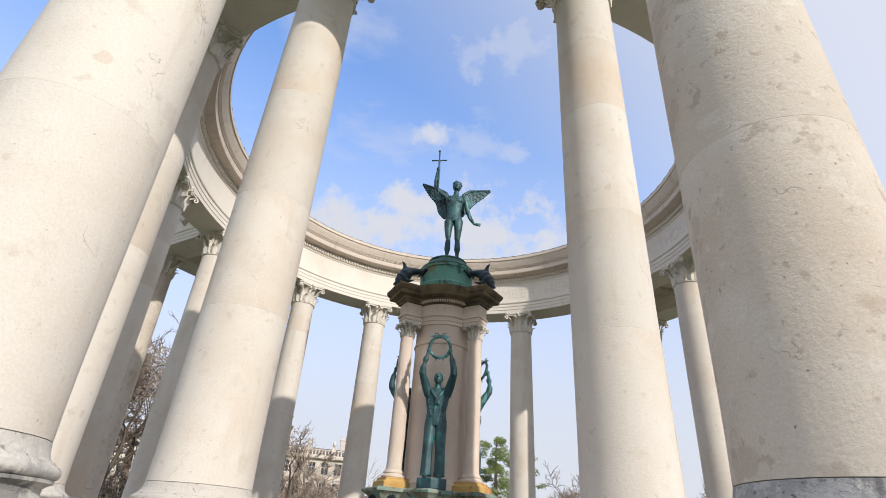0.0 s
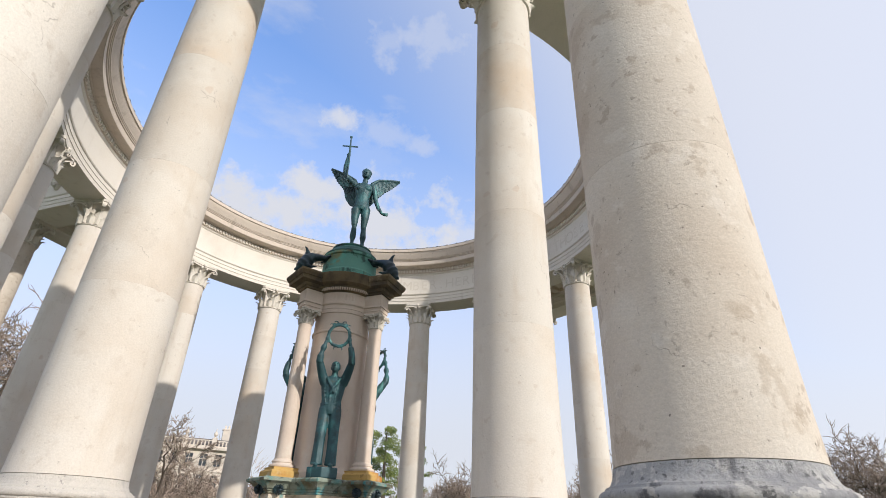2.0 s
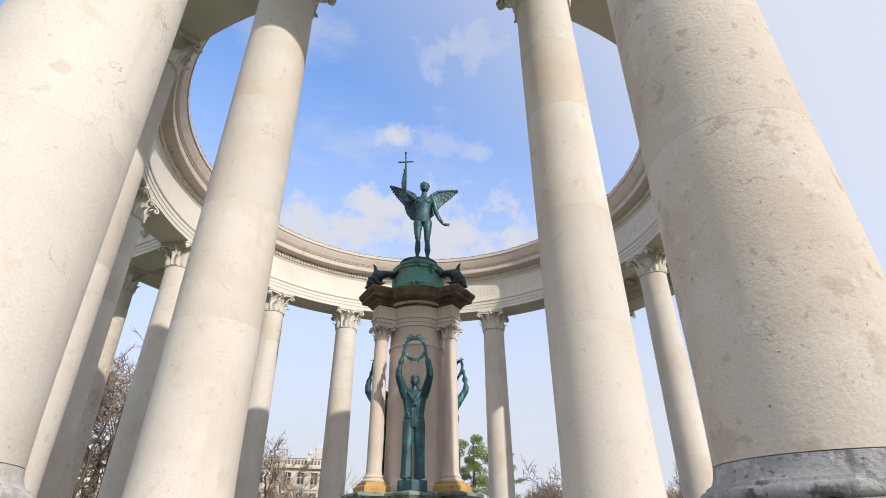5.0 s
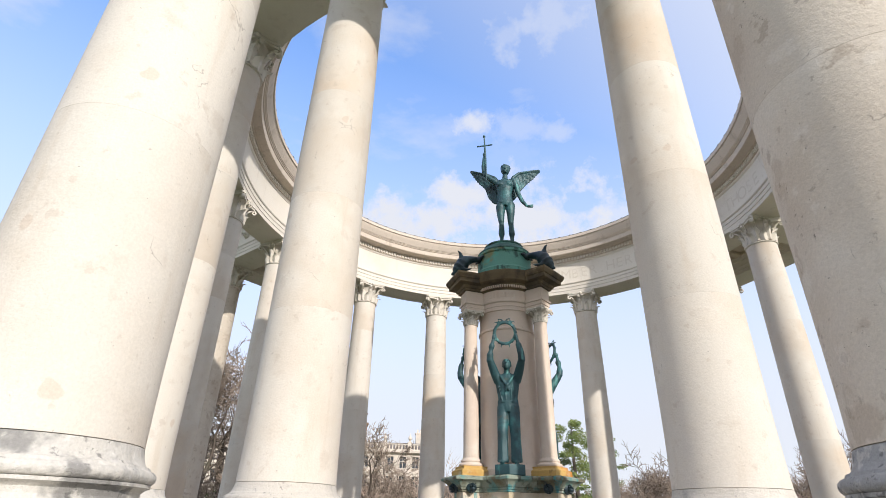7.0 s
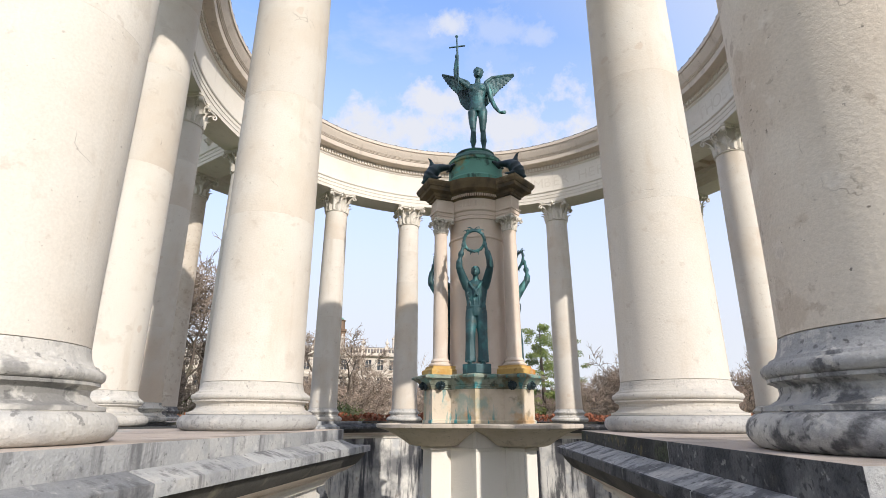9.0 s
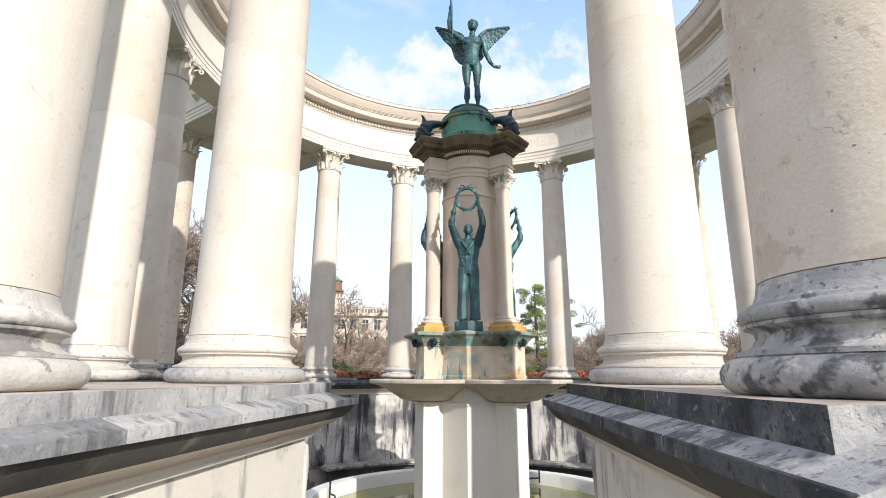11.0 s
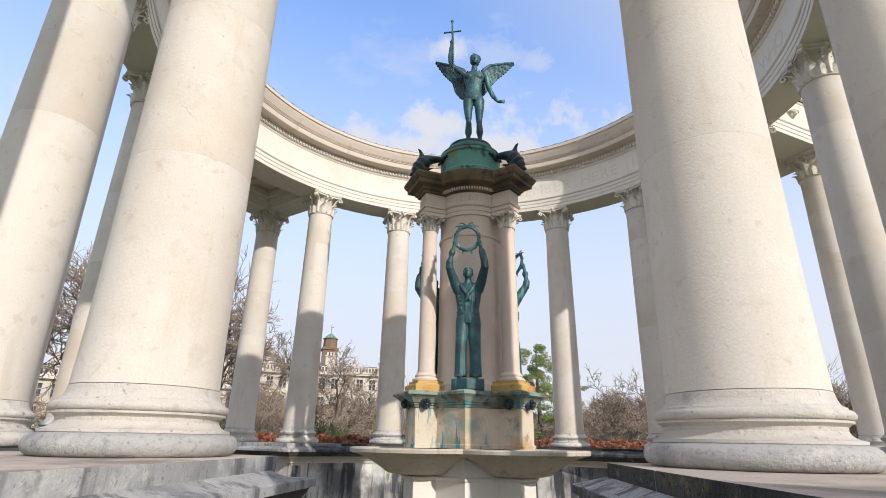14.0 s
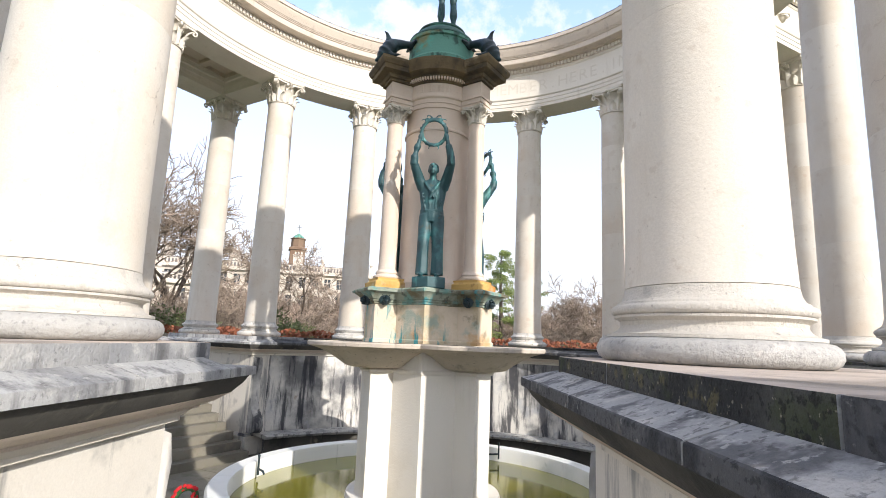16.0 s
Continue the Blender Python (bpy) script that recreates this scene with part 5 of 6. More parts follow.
    # wings: three rows of overlapping feathers between a bony leading edge and a ragged trailing edge
    for s, lead, trail in ((-1, [(-0.08, 1.56), (-0.22, 1.86), (-0.40, 1.98), (-0.58, 2.06), (-0.78, 2.16)], [(-0.16, 1.16), (-0.25, 1.20), (-0.36, 1.36), (-0.42, 1.60), (-0.60, 1.82), (-0.78, 2.12)]),
                           (1, [(0.08, 1.56), (0.20, 1.84), (0.33, 1.96), (0.56, 2.01), (0.81, 2.06)], [(0.14, 1.20), (0.22, 1.30), (0.34, 1.50), (0.44, 1.63), (0.64, 1.82), (0.82, 2.03)])):
        def along(line, u):
            f = min(max(u, 0.0), 0.9999) * (len(line) - 1)
            i = int(f)
            p, q = Vector(line[i]), Vector(line[i + 1])
            return p.lerp(q, f - i)
        spine = [along(lead, i / 8) for i in range(9)]
        tube(b, [(p.x, 0.10 + 0.09 * i / 8, p.y) for i, p in enumerate(spine)], [0.055, 0.052, 0.046, 0.042, 0.038, 0.034, 0.03, 0.024, 0.014], 8)
        for row, (reach, n, y) in enumerate(((1.0, 22, 0.018), (0.62, 18, 0.0), (0.34, 14, -0.014))):
            for i in range(n):
                u = i / (n - 1)
                p, q = along(lead, u * 0.97), along(trail, u)
                e = p.lerp(q, reach)
                d = e - p
                side = Vector((-d.y, d.x)).normalized() * (0.044 - 0.012 * u)
                yy = 0.12 + 0.09 * u + y + 0.007 * (i % 2)
                rim = [p - side, p + side, p + d * 0.75 + side, e + side * 0.5, e + d * 0.05, e - side * 0.6, p + d * 0.75 - side]
                vs = [b.verts.new((r.x, yy + dy, r.y)) for dy in (-0.015, 0.015) for r in rim]
                m = len(rim)
                b.faces.new(vs[:m])
                b.faces.new(list(reversed(vs[m:])))
                for j in range(m):
                    b.faces.new([vs[j], vs[(j + 1) % m], vs[m + (j + 1) % m], vs[m + j]])
    return b


ang = bronze("angel_statue", angel(), "green bronze winged statue raising a sword on the pylon top", "statue", BRONZE, 0.0115)
ang.matrix_basis = pose(0.08, -0.08, 5.72) @ Matrix.Diagonal((1.08, 1.08, 1.07, 1))


def dolphin():
    """Rests its beak on the cornice block, tail towards the drum; the block points along -Y."""
    b = bmesh.new()
    tube(b, [(0, -1.25, 4.840), (0, -1.19, 4.877), (0, -1.14, 4.931), (0, -1.08, 5.017), (0, -1.01, 5.127), (0, -0.92, 5.224), (0, -0.81, 5.267), (0, -0.69, 5.297), (0, -0.56, 5.322)], [0.025, 0.055, 0.115, 0.15, 0.15, 0.115, 0.085, 0.068, 0.06], 16)
    tube(b, [(0, -1.16, 4.864), (0, -1.27, 4.828)], [0.05, 0.018], 8)
    tube(b, [(0, -1.03, 5.237), (0, -1.04, 5.334), (0, -1.075, 5.407), (0, -1.125, 5.438)], [0.075, 0.045, 0.028, 0.01], 8)
    for s in (-1, 1):
        tube(b, [(s * 0.10, -1.04, 4.968), (s * 0.19, -0.97, 4.919), (s * 0.26, -0.88, 4.931)], [0.05, 0.034, 0.01], 8)
        tube(b, [(0, -0.62, 5.261), (s * 0.11, -0.58, 5.322), (s * 0.23, -0.60, 5.297)], [0.055, 0.048, 0.02], 8)
        ball(b, (s * 0.09, -1.12, 5.005), 0.018)
    ball(b, (0, -1.06, 4.931), 0.11, (0.9, 1.0, 0.7))
    return b


dol = bronze("dolphin_statue", dolphin(), "dark bronze dolphin on the pylon cornice", "statue", DARK_BRONZE, 0.014, "pylon dolphins")
dol.matrix_basis = pose(0, 0, 0, 0, 0, 60 + TWIST)
for k in (180, 300):
    copy_thing(dol, pose(0, 0, 0, 0, 0, k + TWIST))

# ---- pool ----
water_mat = material("murky_green_water", (0.22, 0.20, 0.018), 0.06, layers=[((0.15, 0.15, 0.02), 0.7, 0.4, 0.7, 0.8), ((0.30, 0.25, 0.03), 1.4, 0.5, 0.72, 0.6)], bump=0.02, bump_scale=3, spec=0.6, grain=0.03)
for nd in water_mat.node_tree.nodes:
    if nd.type == "BSDF_PRINCIPLED":
        nd.inputs["Coat Weight"].default_value = 0.3
        nd.inputs["Coat Roughness"].default_value = 0.02
pool = thing("pool", "round pool with a pale stone kerb and murky green water", "pool")
N_K = 18
seg = None
for i in range(N_K):
    if seg is None:
        seg = part("kerb_stone", lathe([(2.93, COURT_Z - 0.05), (2.93, -2.13), (2.95, -2.1), (3.21, -2.1), (3.24, -2.13), (3.24, -2.5), (3.28, -2.55), (3.28, COURT_Z - 0.05)], 6, closed=True, a0=0.06, a1=360 / N_K - 0.06), MARBLE, pool)
    else:
        o = seg.copy()
        scene.collection.objects.link(o)
        o.matrix_basis = pose(0, 0, 0, 0, 0, 360 / N_K * i)
part("water", lathe([(0, -2.36), (2.935, -2.36)], 64), water_mat, pool, "still murky yellow-green water")
part("pool_foot", lathe([(1.0, -2.3), (1.22, -2.3), (1.25, -2.38)], 48), PIER, pool)
for a in (-38, 28, 82, 150, 205, 262):
    b = tube(bmesh.new(), [(*polar(2.86, a), -2.3), (*polar(2.86, a), -2.0)], [0.018, 0.018], 10)
    tube(b, [(*polar(2.86, a), -2.2), (*polar(2.70, a + 3), -2.2), (*polar(2.66, a + 4), -2.23)], [0.016, 0.02, 0.016], 8)
    ball(b, (*polar(2.86, a), -1.99), 0.024)
    tagged(part("fountain_pipe", b, DARK_BRONZE, smooth=60), "thin bronze fountain pipe at the pool edge", "pipe", "fountain pipes")

# poppy wreath that leans on the kerb
pw = thing("poppy_wreath", "red poppy wreath with green leaves beside the pool", "wreath")
red = material("poppy_red", (0.55, 0.02, 0.025), 0.6, layers=[((0.35, 0.01, 0.015), 9.0, 0.45, 0.65, 0.7)], bump=0.1)
green = material("wreath_green", (0.03, 0.09, 0.03), 0.7, bump=0.1)
rng = random.Random(3)
part("wreath_ring", tube(bmesh.new(), [(0.19 * math.cos(t * 0.2618), 0.19 * math.sin(t * 0.2618), 0.04) for t in range(25)], [0.04] * 25, 8), green, pw)
b = bmesh.new()
for i in range(36):
    t = 6.283 * i / 36
    r = 0.19 + rng.uniform(-0.035, 0.045)
    c = (r * math.cos(t), r * math.sin(t), 0.075 + rng.uniform(-0.01, 0.02))
    for j in range(4):
        ball(b, (c[0] + 0.014 * math.cos(j * 1.57), c[1] + 0.014 * math.sin(j * 1.57), c[2]), 0.02, (1, 1, 0.45))
part("poppies", b, red, pw, "paper poppies", smooth=60)
pw.matrix_basis = pose(-3.62, -0.42, COURT_Z + 0.22, 62, 0, -12)

# court flags
fl = [part("flag", lathe([(r0 + 0.006, COURT_Z - 0.05), (r0 + 0.006, COURT_Z), (r1 - 0.006, COURT_Z), (r1 - 0.006, COURT_Z - 0.05)], 3, closed=True, a0=0.08, a1=8.92), PAVING, court) for r0, r1 in ((3.28, 3.95), (3.95, 4.7), (4.7, 5.52))]
for j, f in enumerate(fl):
    for i in range(1, 40):
        o = f.copy()
        scene.collection.objects.link(o)
        o.matrix_basis = pose(0, 0, 0, 0, 0, 9 * i + 4.5 * (j % 2))

# ---- inscription on the frieze ----
def engraved(text, az0, step, group):
    for i, ch in enumerate(text):
        if ch == " ":
            continue
        cu = bpy.data.curves.new("letter", "FONT")
        cu.body, cu.size, cu.extrude, cu.align_x = ch, 0.47, 0.003, "CENTER"
        tmp = new("letter", cu)
        me = bpy.data.meshes.new_from_object(tmp.evaluated_get(bpy.context.evaluated_depsgraph_get()))
        bpy.data.objects.remove(tmp)
        me.materials.clear()
        me.materials.append(LETTER)
        o = new("letter", me)
        o.parent = ent
        a = az0 - i * step
        x, y = polar(IN - 0.002, a)
        # faces the court: front along the inward normal
        o.matrix_basis = pose(x, y, ENT + 0.70, 90, 0, a + 180) @ pose(0, 0, 0)


LETTER = material("worn_cut_letters", (0.66, 0.60, 0.51), 0.9, layers=[((0.71, 0.655, 0.57), 2.0, 0.45, 0.65, 0.8)], bump=0.2)
engraved("REMEMBER.HERE.IN.PEACE.THOSE.WHO", 172.75, 2.85, "inscription")


# ---- trees, hedge and far buildings ----
def branch_mesh(seed, height, spread, depth, lean=0.0, twig=0.012, trunk=0.16):
    rng = random.Random(seed)
    V, F, TV, TF = [], [], [], []

    def seg_tube(vl, fl, pts, r0, r1, n):
        base = len(vl)
        m = len(pts)
        for i, p in enumerate(pts):
            d = (pts[min(i + 1, m - 1)] - pts[max(i - 1, 0)]).normalized()
            u = d.orthogonal().normalized()
            w = d.cross(u)
            r = r0 + (r1 - r0) * i / (m - 1)
            for j in range(n):
                t = 6.2832 * j / n
                q = p + (u * math.cos(t) + w * math.sin(t)) * r
                vl.append((q.x, q.y, q.z))
        for i in range(m - 1):
            for j in range(n):
                a, b = base + i * n + j, base + i * n + (j + 1) % n
                fl.append((a, b, b + n, a + n))

    def grow(p, d, length, r, level):
        pts = [p]
        k = 5 if level < 2 else 4 if level < 4 else 3
        for i in range(k):
            d = (d + Vector((rng.gauss(0, 1), rng.gauss(0, 1), rng.gauss(0, 0.6) + (0.25 if level < 3 else 0.1))) * 0.13 * (1 + 0.25 * level)).normalized()
            pts.append(pts[-1] + d * length / k)
        r1 = r * (0.55 if level < depth else 0.3)
        thin = level >= depth - 1
        seg_tube(TV if thin else V, TF if thin else F, pts, r, r1, 6 if level < 2 else 4 if level < 4 else 3)
        if level >= depth:
            return
        n = rng.choice((3, 4)) if level < 2 else rng.choice((3, 3, 4)) if level < depth - 1 else 4
        for i in range(n):
            f = rng.uniform(0.35, 1.0) if i else 1.0
            q = pts[min(int(f * k), k)]
            ax = Vector((rng.gauss(0, 1), rng.gauss(0, 1), rng.gauss(0, 0.35))).normalized()
            nd = (d + ax * spread * rng.uniform(0.55, 1.15)).normalized()
            grow(q, nd, length * rng.uniform(0.58, 0.82), max(r1 * rng.uniform(0.6, 0.95), twig), level + 1)

    grow(Vector((0, 0, -0.15)), Vector((lean, 0, 1)).normalized(), height * 0.33, trunk, 0)
    return V, F, TV, TF


TREES = []
for i, (h, sp, dp, tw, tr) in enumerate(((10.5, 0.75, 6, 0.017, 0.2), (8.5, 0.95, 6, 0.016, 0.16), (5.0, 1.1, 6, 0.0135, 0.09))):
    V, F, TV, TF = branch_mesh(11 + i * 7, h, sp, dp, 0.08, tw, tr)
    t = thing("tree", ("tall bare winter tree with fine branches", "bare spreading winter tree on the lawn", "small bushy leafless tree")[i], "tree", ("tall bare trees", "spreading bare trees", "small bare trees")[i])
    raw("trunk", V, F, BARK, t, smooth=True)
    raw("crown", TV, TF, TWIG, t, "mesh of bare twigs")
    TREES.append(t)


def far_spot(az, dist):
    """Azimuth from +Y towards +X, seen from the porch; on the lawn."""
    return (0.4 + dist * math.sin(radians(az)), -9 + dist * math.cos(radians(az)))


plan = [(1, -20, 46, 1.55, 15), (1, -16.4, 44, 1.35, 75), (1, -22.6, 50, 1.5, 200), (1, -14.2, 50, 1.4, 290), (2, -22, 44, 1.5, 135), (2, -18, 48, 1.35, 195), (2, -14.3, 46, 1.25, 255), (1, -12.6, 54, 1.3, 315), (2, -20.6, 53, 1.45, 30), (2, -16, 56, 1.5, 95), (1, 10.3, 40, 0.72, 60), (1, 14.2, 38, 0.74, 155), (1, 17.4, 44, 0.8, 245),
        (0, -30.5, 33, 1.45, 20), (0, -28.8, 38, 1.45, 90), (1, -33, 33, 1.0, 0), (0, -39, 34, 1.5, 200), (1, -46, 36, 1.0, 40), (0, -54, 38, 1.1, 300), (1, -21, 52, 1.0, 130),
        (1, -15.5, 46, 0.62, 60), (2, -13, 42, 0.95, 10), (2, -17.5, 36, 0.8, 75), (1, -8, 55, 0.9, 230), (2, -3.5, 50, 1.0, 140), (2, 2.5, 52, 1.0, 20), (1, 8.0, 62, 0.75, 260),
        (2, 12.5, 36, 1.35, 0), (2, 14.5, 40, 1.5, 111), (2, 11.0, 44, 1.5, 310), (2, 16.8, 42, 1.6, 40), (1, 17.5, 58, 0.75, 170), (2, 20, 45, 1.0, 250), (2, 23.5, 42, 1.0, 222), (1, 27, 60, 0.8, 15), (2, 30, 46, 1.1, 80),
        (1, 35, 58, 0.85, 333), (2, 38.5, 48, 1.2, 33), (1, 43, 55, 0.95, 190), (0, 48, 52, 0.85, 66), (1, 52.5, 50, 1.0, 280), (0, 57, 48, 0.8, 140), (1, 62, 46, 1.0, 10), (1, -61, 40, 1.0, 210), (2, -66, 38, 1.1, 0), (2, 9.5, 33, 1.1, 150), (2, 13.5, 32, 0.85, 200), (2, 15.6, 34, 0.9, 290), (2, 18.5, 36, 0.95, 120), (2, -15, 33, 0.9, 10), (2, -19.5, 35, 0.9, 110), (2, -23.5, 36, 0.95, 210), (2, -27, 33, 1.0, 300), (0, -33.5, 31, 1.3, 160), (2, -34, 28, 1.1, 60), (2, -8, 40, 0.9, 0), (2, 6.5, 40, 0.9, 75), (2, 26, 38, 1.0, 10), (2, 33, 40, 1.1, 99), (2, 45.5, 36, 1.1, 40), (2, 50, 38, 1.2, 140), (2, 55, 36, 1.2, 250), (0, 60, 40, 0.8, 20), (1, -24, 60, 0.85, 33), (1, -18.5, 64, 0.8, 133), (1, -13.8, 58, 0.8, 233), (1, -28, 58, 0.9, 20), (1, 5.0, 75, 0.8, 99), (1, -11.0, 72, 0.8, 300)]
seen_kind = set()
for kind, az, dist, sc, rz in plan:
    sc *= 1.4 if az > 25 else 1.0          # the far side of the lawn has grown trees
    x, y = far_spot(az, dist)
    m = pose(x, y, LAND_Z, 0, 0, rz) @ Matrix.Scale(sc, 4)
    if kind in seen_kind:
        o = copy_thing(TREES[kind], m)
        o.scale = (sc, sc, sc)
    else:
        seen_kind.add(kind)
        TREES[kind].matrix_basis = m


def leafy(name, label, category, mat, blobs, n, size, seed, stem=None, group=""):
    """A crown of many small leaf blades scattered through ellipsoid clumps."""
    rng = random.Random(seed)
    V, F = [], []
    for i in range(n):
        c, r = rng.choices(blobs, weights=[b[1][0] * b[1][1] * b[1][2] for b in blobs])[0]
        d = Vector((rng.gauss(0, 1), rng.gauss(0, 1), rng.gauss(0, 1))).normalized() * rng.uniform(0.2, 1.15) ** 0.6
        p = Vector((c[0] + d.x * r[0], c[1] + d.y * r[1], c[2] + d.z * r[2]))
        u = Vector((rng.gauss(0, 1), rng.gauss(0, 1), rng.gauss(0, 0.6))).normalized() * size * rng.uniform(0.6, 1.4)
        w = u.orthogonal().normalized() * u.length * 0.42
        k = len(V)
        for q in (p - u, p + w + Vector((0, 0, size * 0.15)), p + u, p - w):
            V.append(tuple(q))
        F.append((k, k + 1, k + 2, k + 3))
    t = thing(name, label, category, group)
    if stem:
        part("trunk", tube(bmesh.new(), stem[0], stem[1], 8), BARK, t)
    raw("crown", V, F, mat, t)
    return t


def thicket(label, mat, seed, n_bush, az0, az1, d0, d1, h0, h1, per):
    """Leafless scrub: fans of fine twigs that rise from many stools."""
    rng = random.Random(seed)
    V, F = [], []
    for _ in range(n_bush):
        az, dist = rng.uniform(az0, az1), rng.uniform(d0, d1)
        h = rng.uniform(h0, h1)
        x, y = far_spot(az, dist)
        for _ in range(per):
            a = rng.uniform(0, 6.283)
            u = rng.uniform(0.1, 1.0) ** 0.6
            rad = h * 0.42 * math.sqrt(max(0.05, 1 - (2 * u - 1.0) ** 2)) * rng.uniform(0.3, 1.0)
            p = Vector((x + rad * math.cos(a), y + rad * math.sin(a), LAND_Z + u * h * 0.9))
            d = Vector((math.cos(a) * 0.7 + rng.gauss(0, 0.35), math.sin(a) * 0.7 + rng.gauss(0, 0.35), 0.9 + rng.gauss(0, 0.35))).normalized()
            ln = h * rng.uniform(0.1, 0.24)
            w = d.cross(Vector((rng.gauss(0, 1), rng.gauss(0, 1), 0.2))).normalized() * 0.0006 * dist * rng.uniform(0.4, 1.0)
            k = len(V)
            mid = p + d * ln * 0.5 + Vector((rng.gauss(0, 1), rng.gauss(0, 1), rng.gauss(0, 1))) * ln * 0.08
            V += [tuple(p - w), tuple(p + w), tuple(mid + w * 0.6), tuple(mid - w * 0.6), tuple(p + d * ln)]
            F += [(k, k + 1, k + 2, k + 3), (k + 3, k + 2, k + 4)]
    return tagged(raw("thicket", V, F, mat), label, "scrub", kind="stuff")


SCRUB = material("pinkish_scrub_twigs", (0.40, 0.295, 0.235), 0.95, layers=[((0.47, 0.38, 0.29), 0.5, 0.45, 0.65, 0.7), ((0.19, 0.13, 0.10), 1.1, 0.5, 0.68, 0.6)], bump=0.0)
thicket("tangled leafless pinkish-brown scrub beyond the lawn", SCRUB, 71, 60, 7.5, 26, 36, 80, 2.6, 5.4, 240)
thicket("tall tangled brown scrub at the edge of the park", TWIG, 74, 110, 25, 68, 40, 75, 4.0, 7.5, 260)
thicket("tangled brown leafless scrub under the tall trees", TWIG, 72, 70, -66, -20, 30, 52, 2.2, 5.0, 240)
thicket("light leafless scrub before the pale building", SCRUB, 73, 70, -24, 3, 36, 70, 2.0, 6.0, 150)
PINE = material("pine_needles", (0.13, 0.18, 0.055), 0.8, layers=[((0.26, 0.29, 0.085), 1.5, 0.42, 0.62, 0.85), ((0.05, 0.085, 0.03), 2.4, 0.55, 0.68, 0.6)], bump=0.0, spec=0.3)
SHRUB = material("evergreen_leaves", (0.08, 0.10, 0.04), 0.7, layers=[((0.11, 0.11, 0.045), 1.6, 0.45, 0.65, 0.7)], bump=0.0, spec=0.3)
BEECH = material("rust_red_hedge_leaves", (0.24, 0.085, 0.045), 0.8, layers=[((0.15, 0.05, 0.03), 1.8, 0.42, 0.62, 0.8), ((0.30, 0.15, 0.07), 3.0, 0.55, 0.7, 0.6)], bump=0.0, spec=0.25)
rng = random.Random(21)
blobs = []
for i in range(46):                                  # flat plates of needles at the ends of whorled limbs
    z = 1.6 + 7.2 * i / 46
    w = 2.9 * (1 - 0.6 * (i / 46))
    a = 2.4 * i + rng.uniform(-0.4, 0.4)
    rr = w * rng.uniform(0.3, 1.0)
    sz = rng.uniform(0.45, 0.85) * (1 - 0.35 * i / 46)
    blobs.append(((rr * math.cos(a), rr * math.sin(a), z + 0.12 * rr), (sz, sz * rng.uniform(0.7, 1.2), rng.uniform(0.22, 0.42))))
pine = leafy("pine_tree", "dark green pine with layered branches behind the colonnade", "tree", PINE, blobs, 15000, 0.085, 5, ([(0, 0, -0.1), (0.1, 0, 3), (0, 0.1, 6), (0, 0, 8.8)], [0.24, 0.19, 0.12, 0.03]))
pine.matrix_basis = pose(*far_spot(5.0, 42), LAND_Z)
pine2 = leafy("pine_tree", "pale green open conifer on the lawn", "tree", PINE, blobs[::2], 5200, 0.08, 6, ([(0, 0, -0.1), (0.1, 0, 3), (0, 0.1, 6), (0, 0, 8.8)], [0.18, 0.14, 0.1, 0.03]))
pine2.matrix_basis = pose(*far_spot(7.8, 50), LAND_Z, 0, 0, 80)
for i, (az, dist, w, h) in enumerate(((-17.0, 31, 1.5, 2.3), (-26.5, 27, 2.0, 2.6), (-22.5, 33, 1.3, 1.8), (14.0, 30, 1.6, 1.9), (-31, 30, 1.9, 2.8), (20, 31, 1.5, 1.7), (-12.5, 34, 1.2, 1.7), (34, 36, 2.0, 2.0), (-42, 30, 2, 2.4), (-18.6, 27, 1.5, 3.0))):
    bl = [((rng.uniform(-w, w) * 0.6, rng.uniform(-w, w) * 0.5, h * rng.uniform(0.25, 0.7)), (w * rng.uniform(0.4, 0.6), w * rng.uniform(0.4, 0.6), h * 0.32)) for _ in range(7)]
    s = leafy("shrub", "rounded evergreen shrub on the lawn", "shrub", SHRUB, bl, 2600, 0.08, 40 + i, ([(0, 0, -0.05), (0, 0, h * 0.5)], [0.08, 0.04]), "lawn shrubs")
    s.matrix_basis = pose(*far_spot(az, dist), LAND_Z)
hv, hf = [], []
for i in range(30000):
    az = rng.uniform(-52, 50)
    r = 23.0 + rng.uniform(-0.45, 0.45)
    z = LAND_Z + rng.uniform(0.3, 1.75) + 0.05 * math.sin(az * 2.1)
    x, y = far_spot(az, r)
    u = Vector((rng.gauss(0, 1), rng.gauss(0, 1), rng.gauss(0, 1))).normalized() * 0.075
    w = u.orthogonal() * 0.6
    k = len(hv)
    hv += [tuple(Vector((x, y, z)) + q) for q in (-u, w, u, -w)]
    hf.append((k, k + 1, k + 2, k + 3))
tagged(raw("hedge", hv, hf, BEECH), "clipped rust-red winter hedge along the lawn", "hedge", kind="stuff")

WHITE = material("pale_facade_stone", (0.62, 0.55, 0.47), 0.85, layers=[((0.44, 0.40, 0.34), 0.3, 0.45, 0.65, 0.6), ((0.33, 0.30, 0.26), 1.2, 0.6, 0.75, 0.4)], bump=0.1)
GLASS = material("dark_window_glass", (0.05, 0.06, 0.07), 0.15, bump=0.0, spec=0.6, grain=0.02)
ROOF_SLATE = material("grey_slate_roof", (0.17, 0.16, 0.16), 0.8, layers=[((0.24, 0.20, 0.18), 0.6, 0.45, 0.65, 0.6)], bump=0.1)
BRICK = material("brown_tower_brick", (0.20, 0.135, 0.09), 0.9, layers=[((0.15, 0.09, 0.06), 0.8, 0.45, 0.65, 0.6)], bump=0.2)
ROOFRED = material("red_tile_roof", (0.22, 0.13, 0.105), 0.85, layers=[((0.19, 0.10, 0.075), 0.5, 0.45, 0.65, 0.6)], bump=0.1)


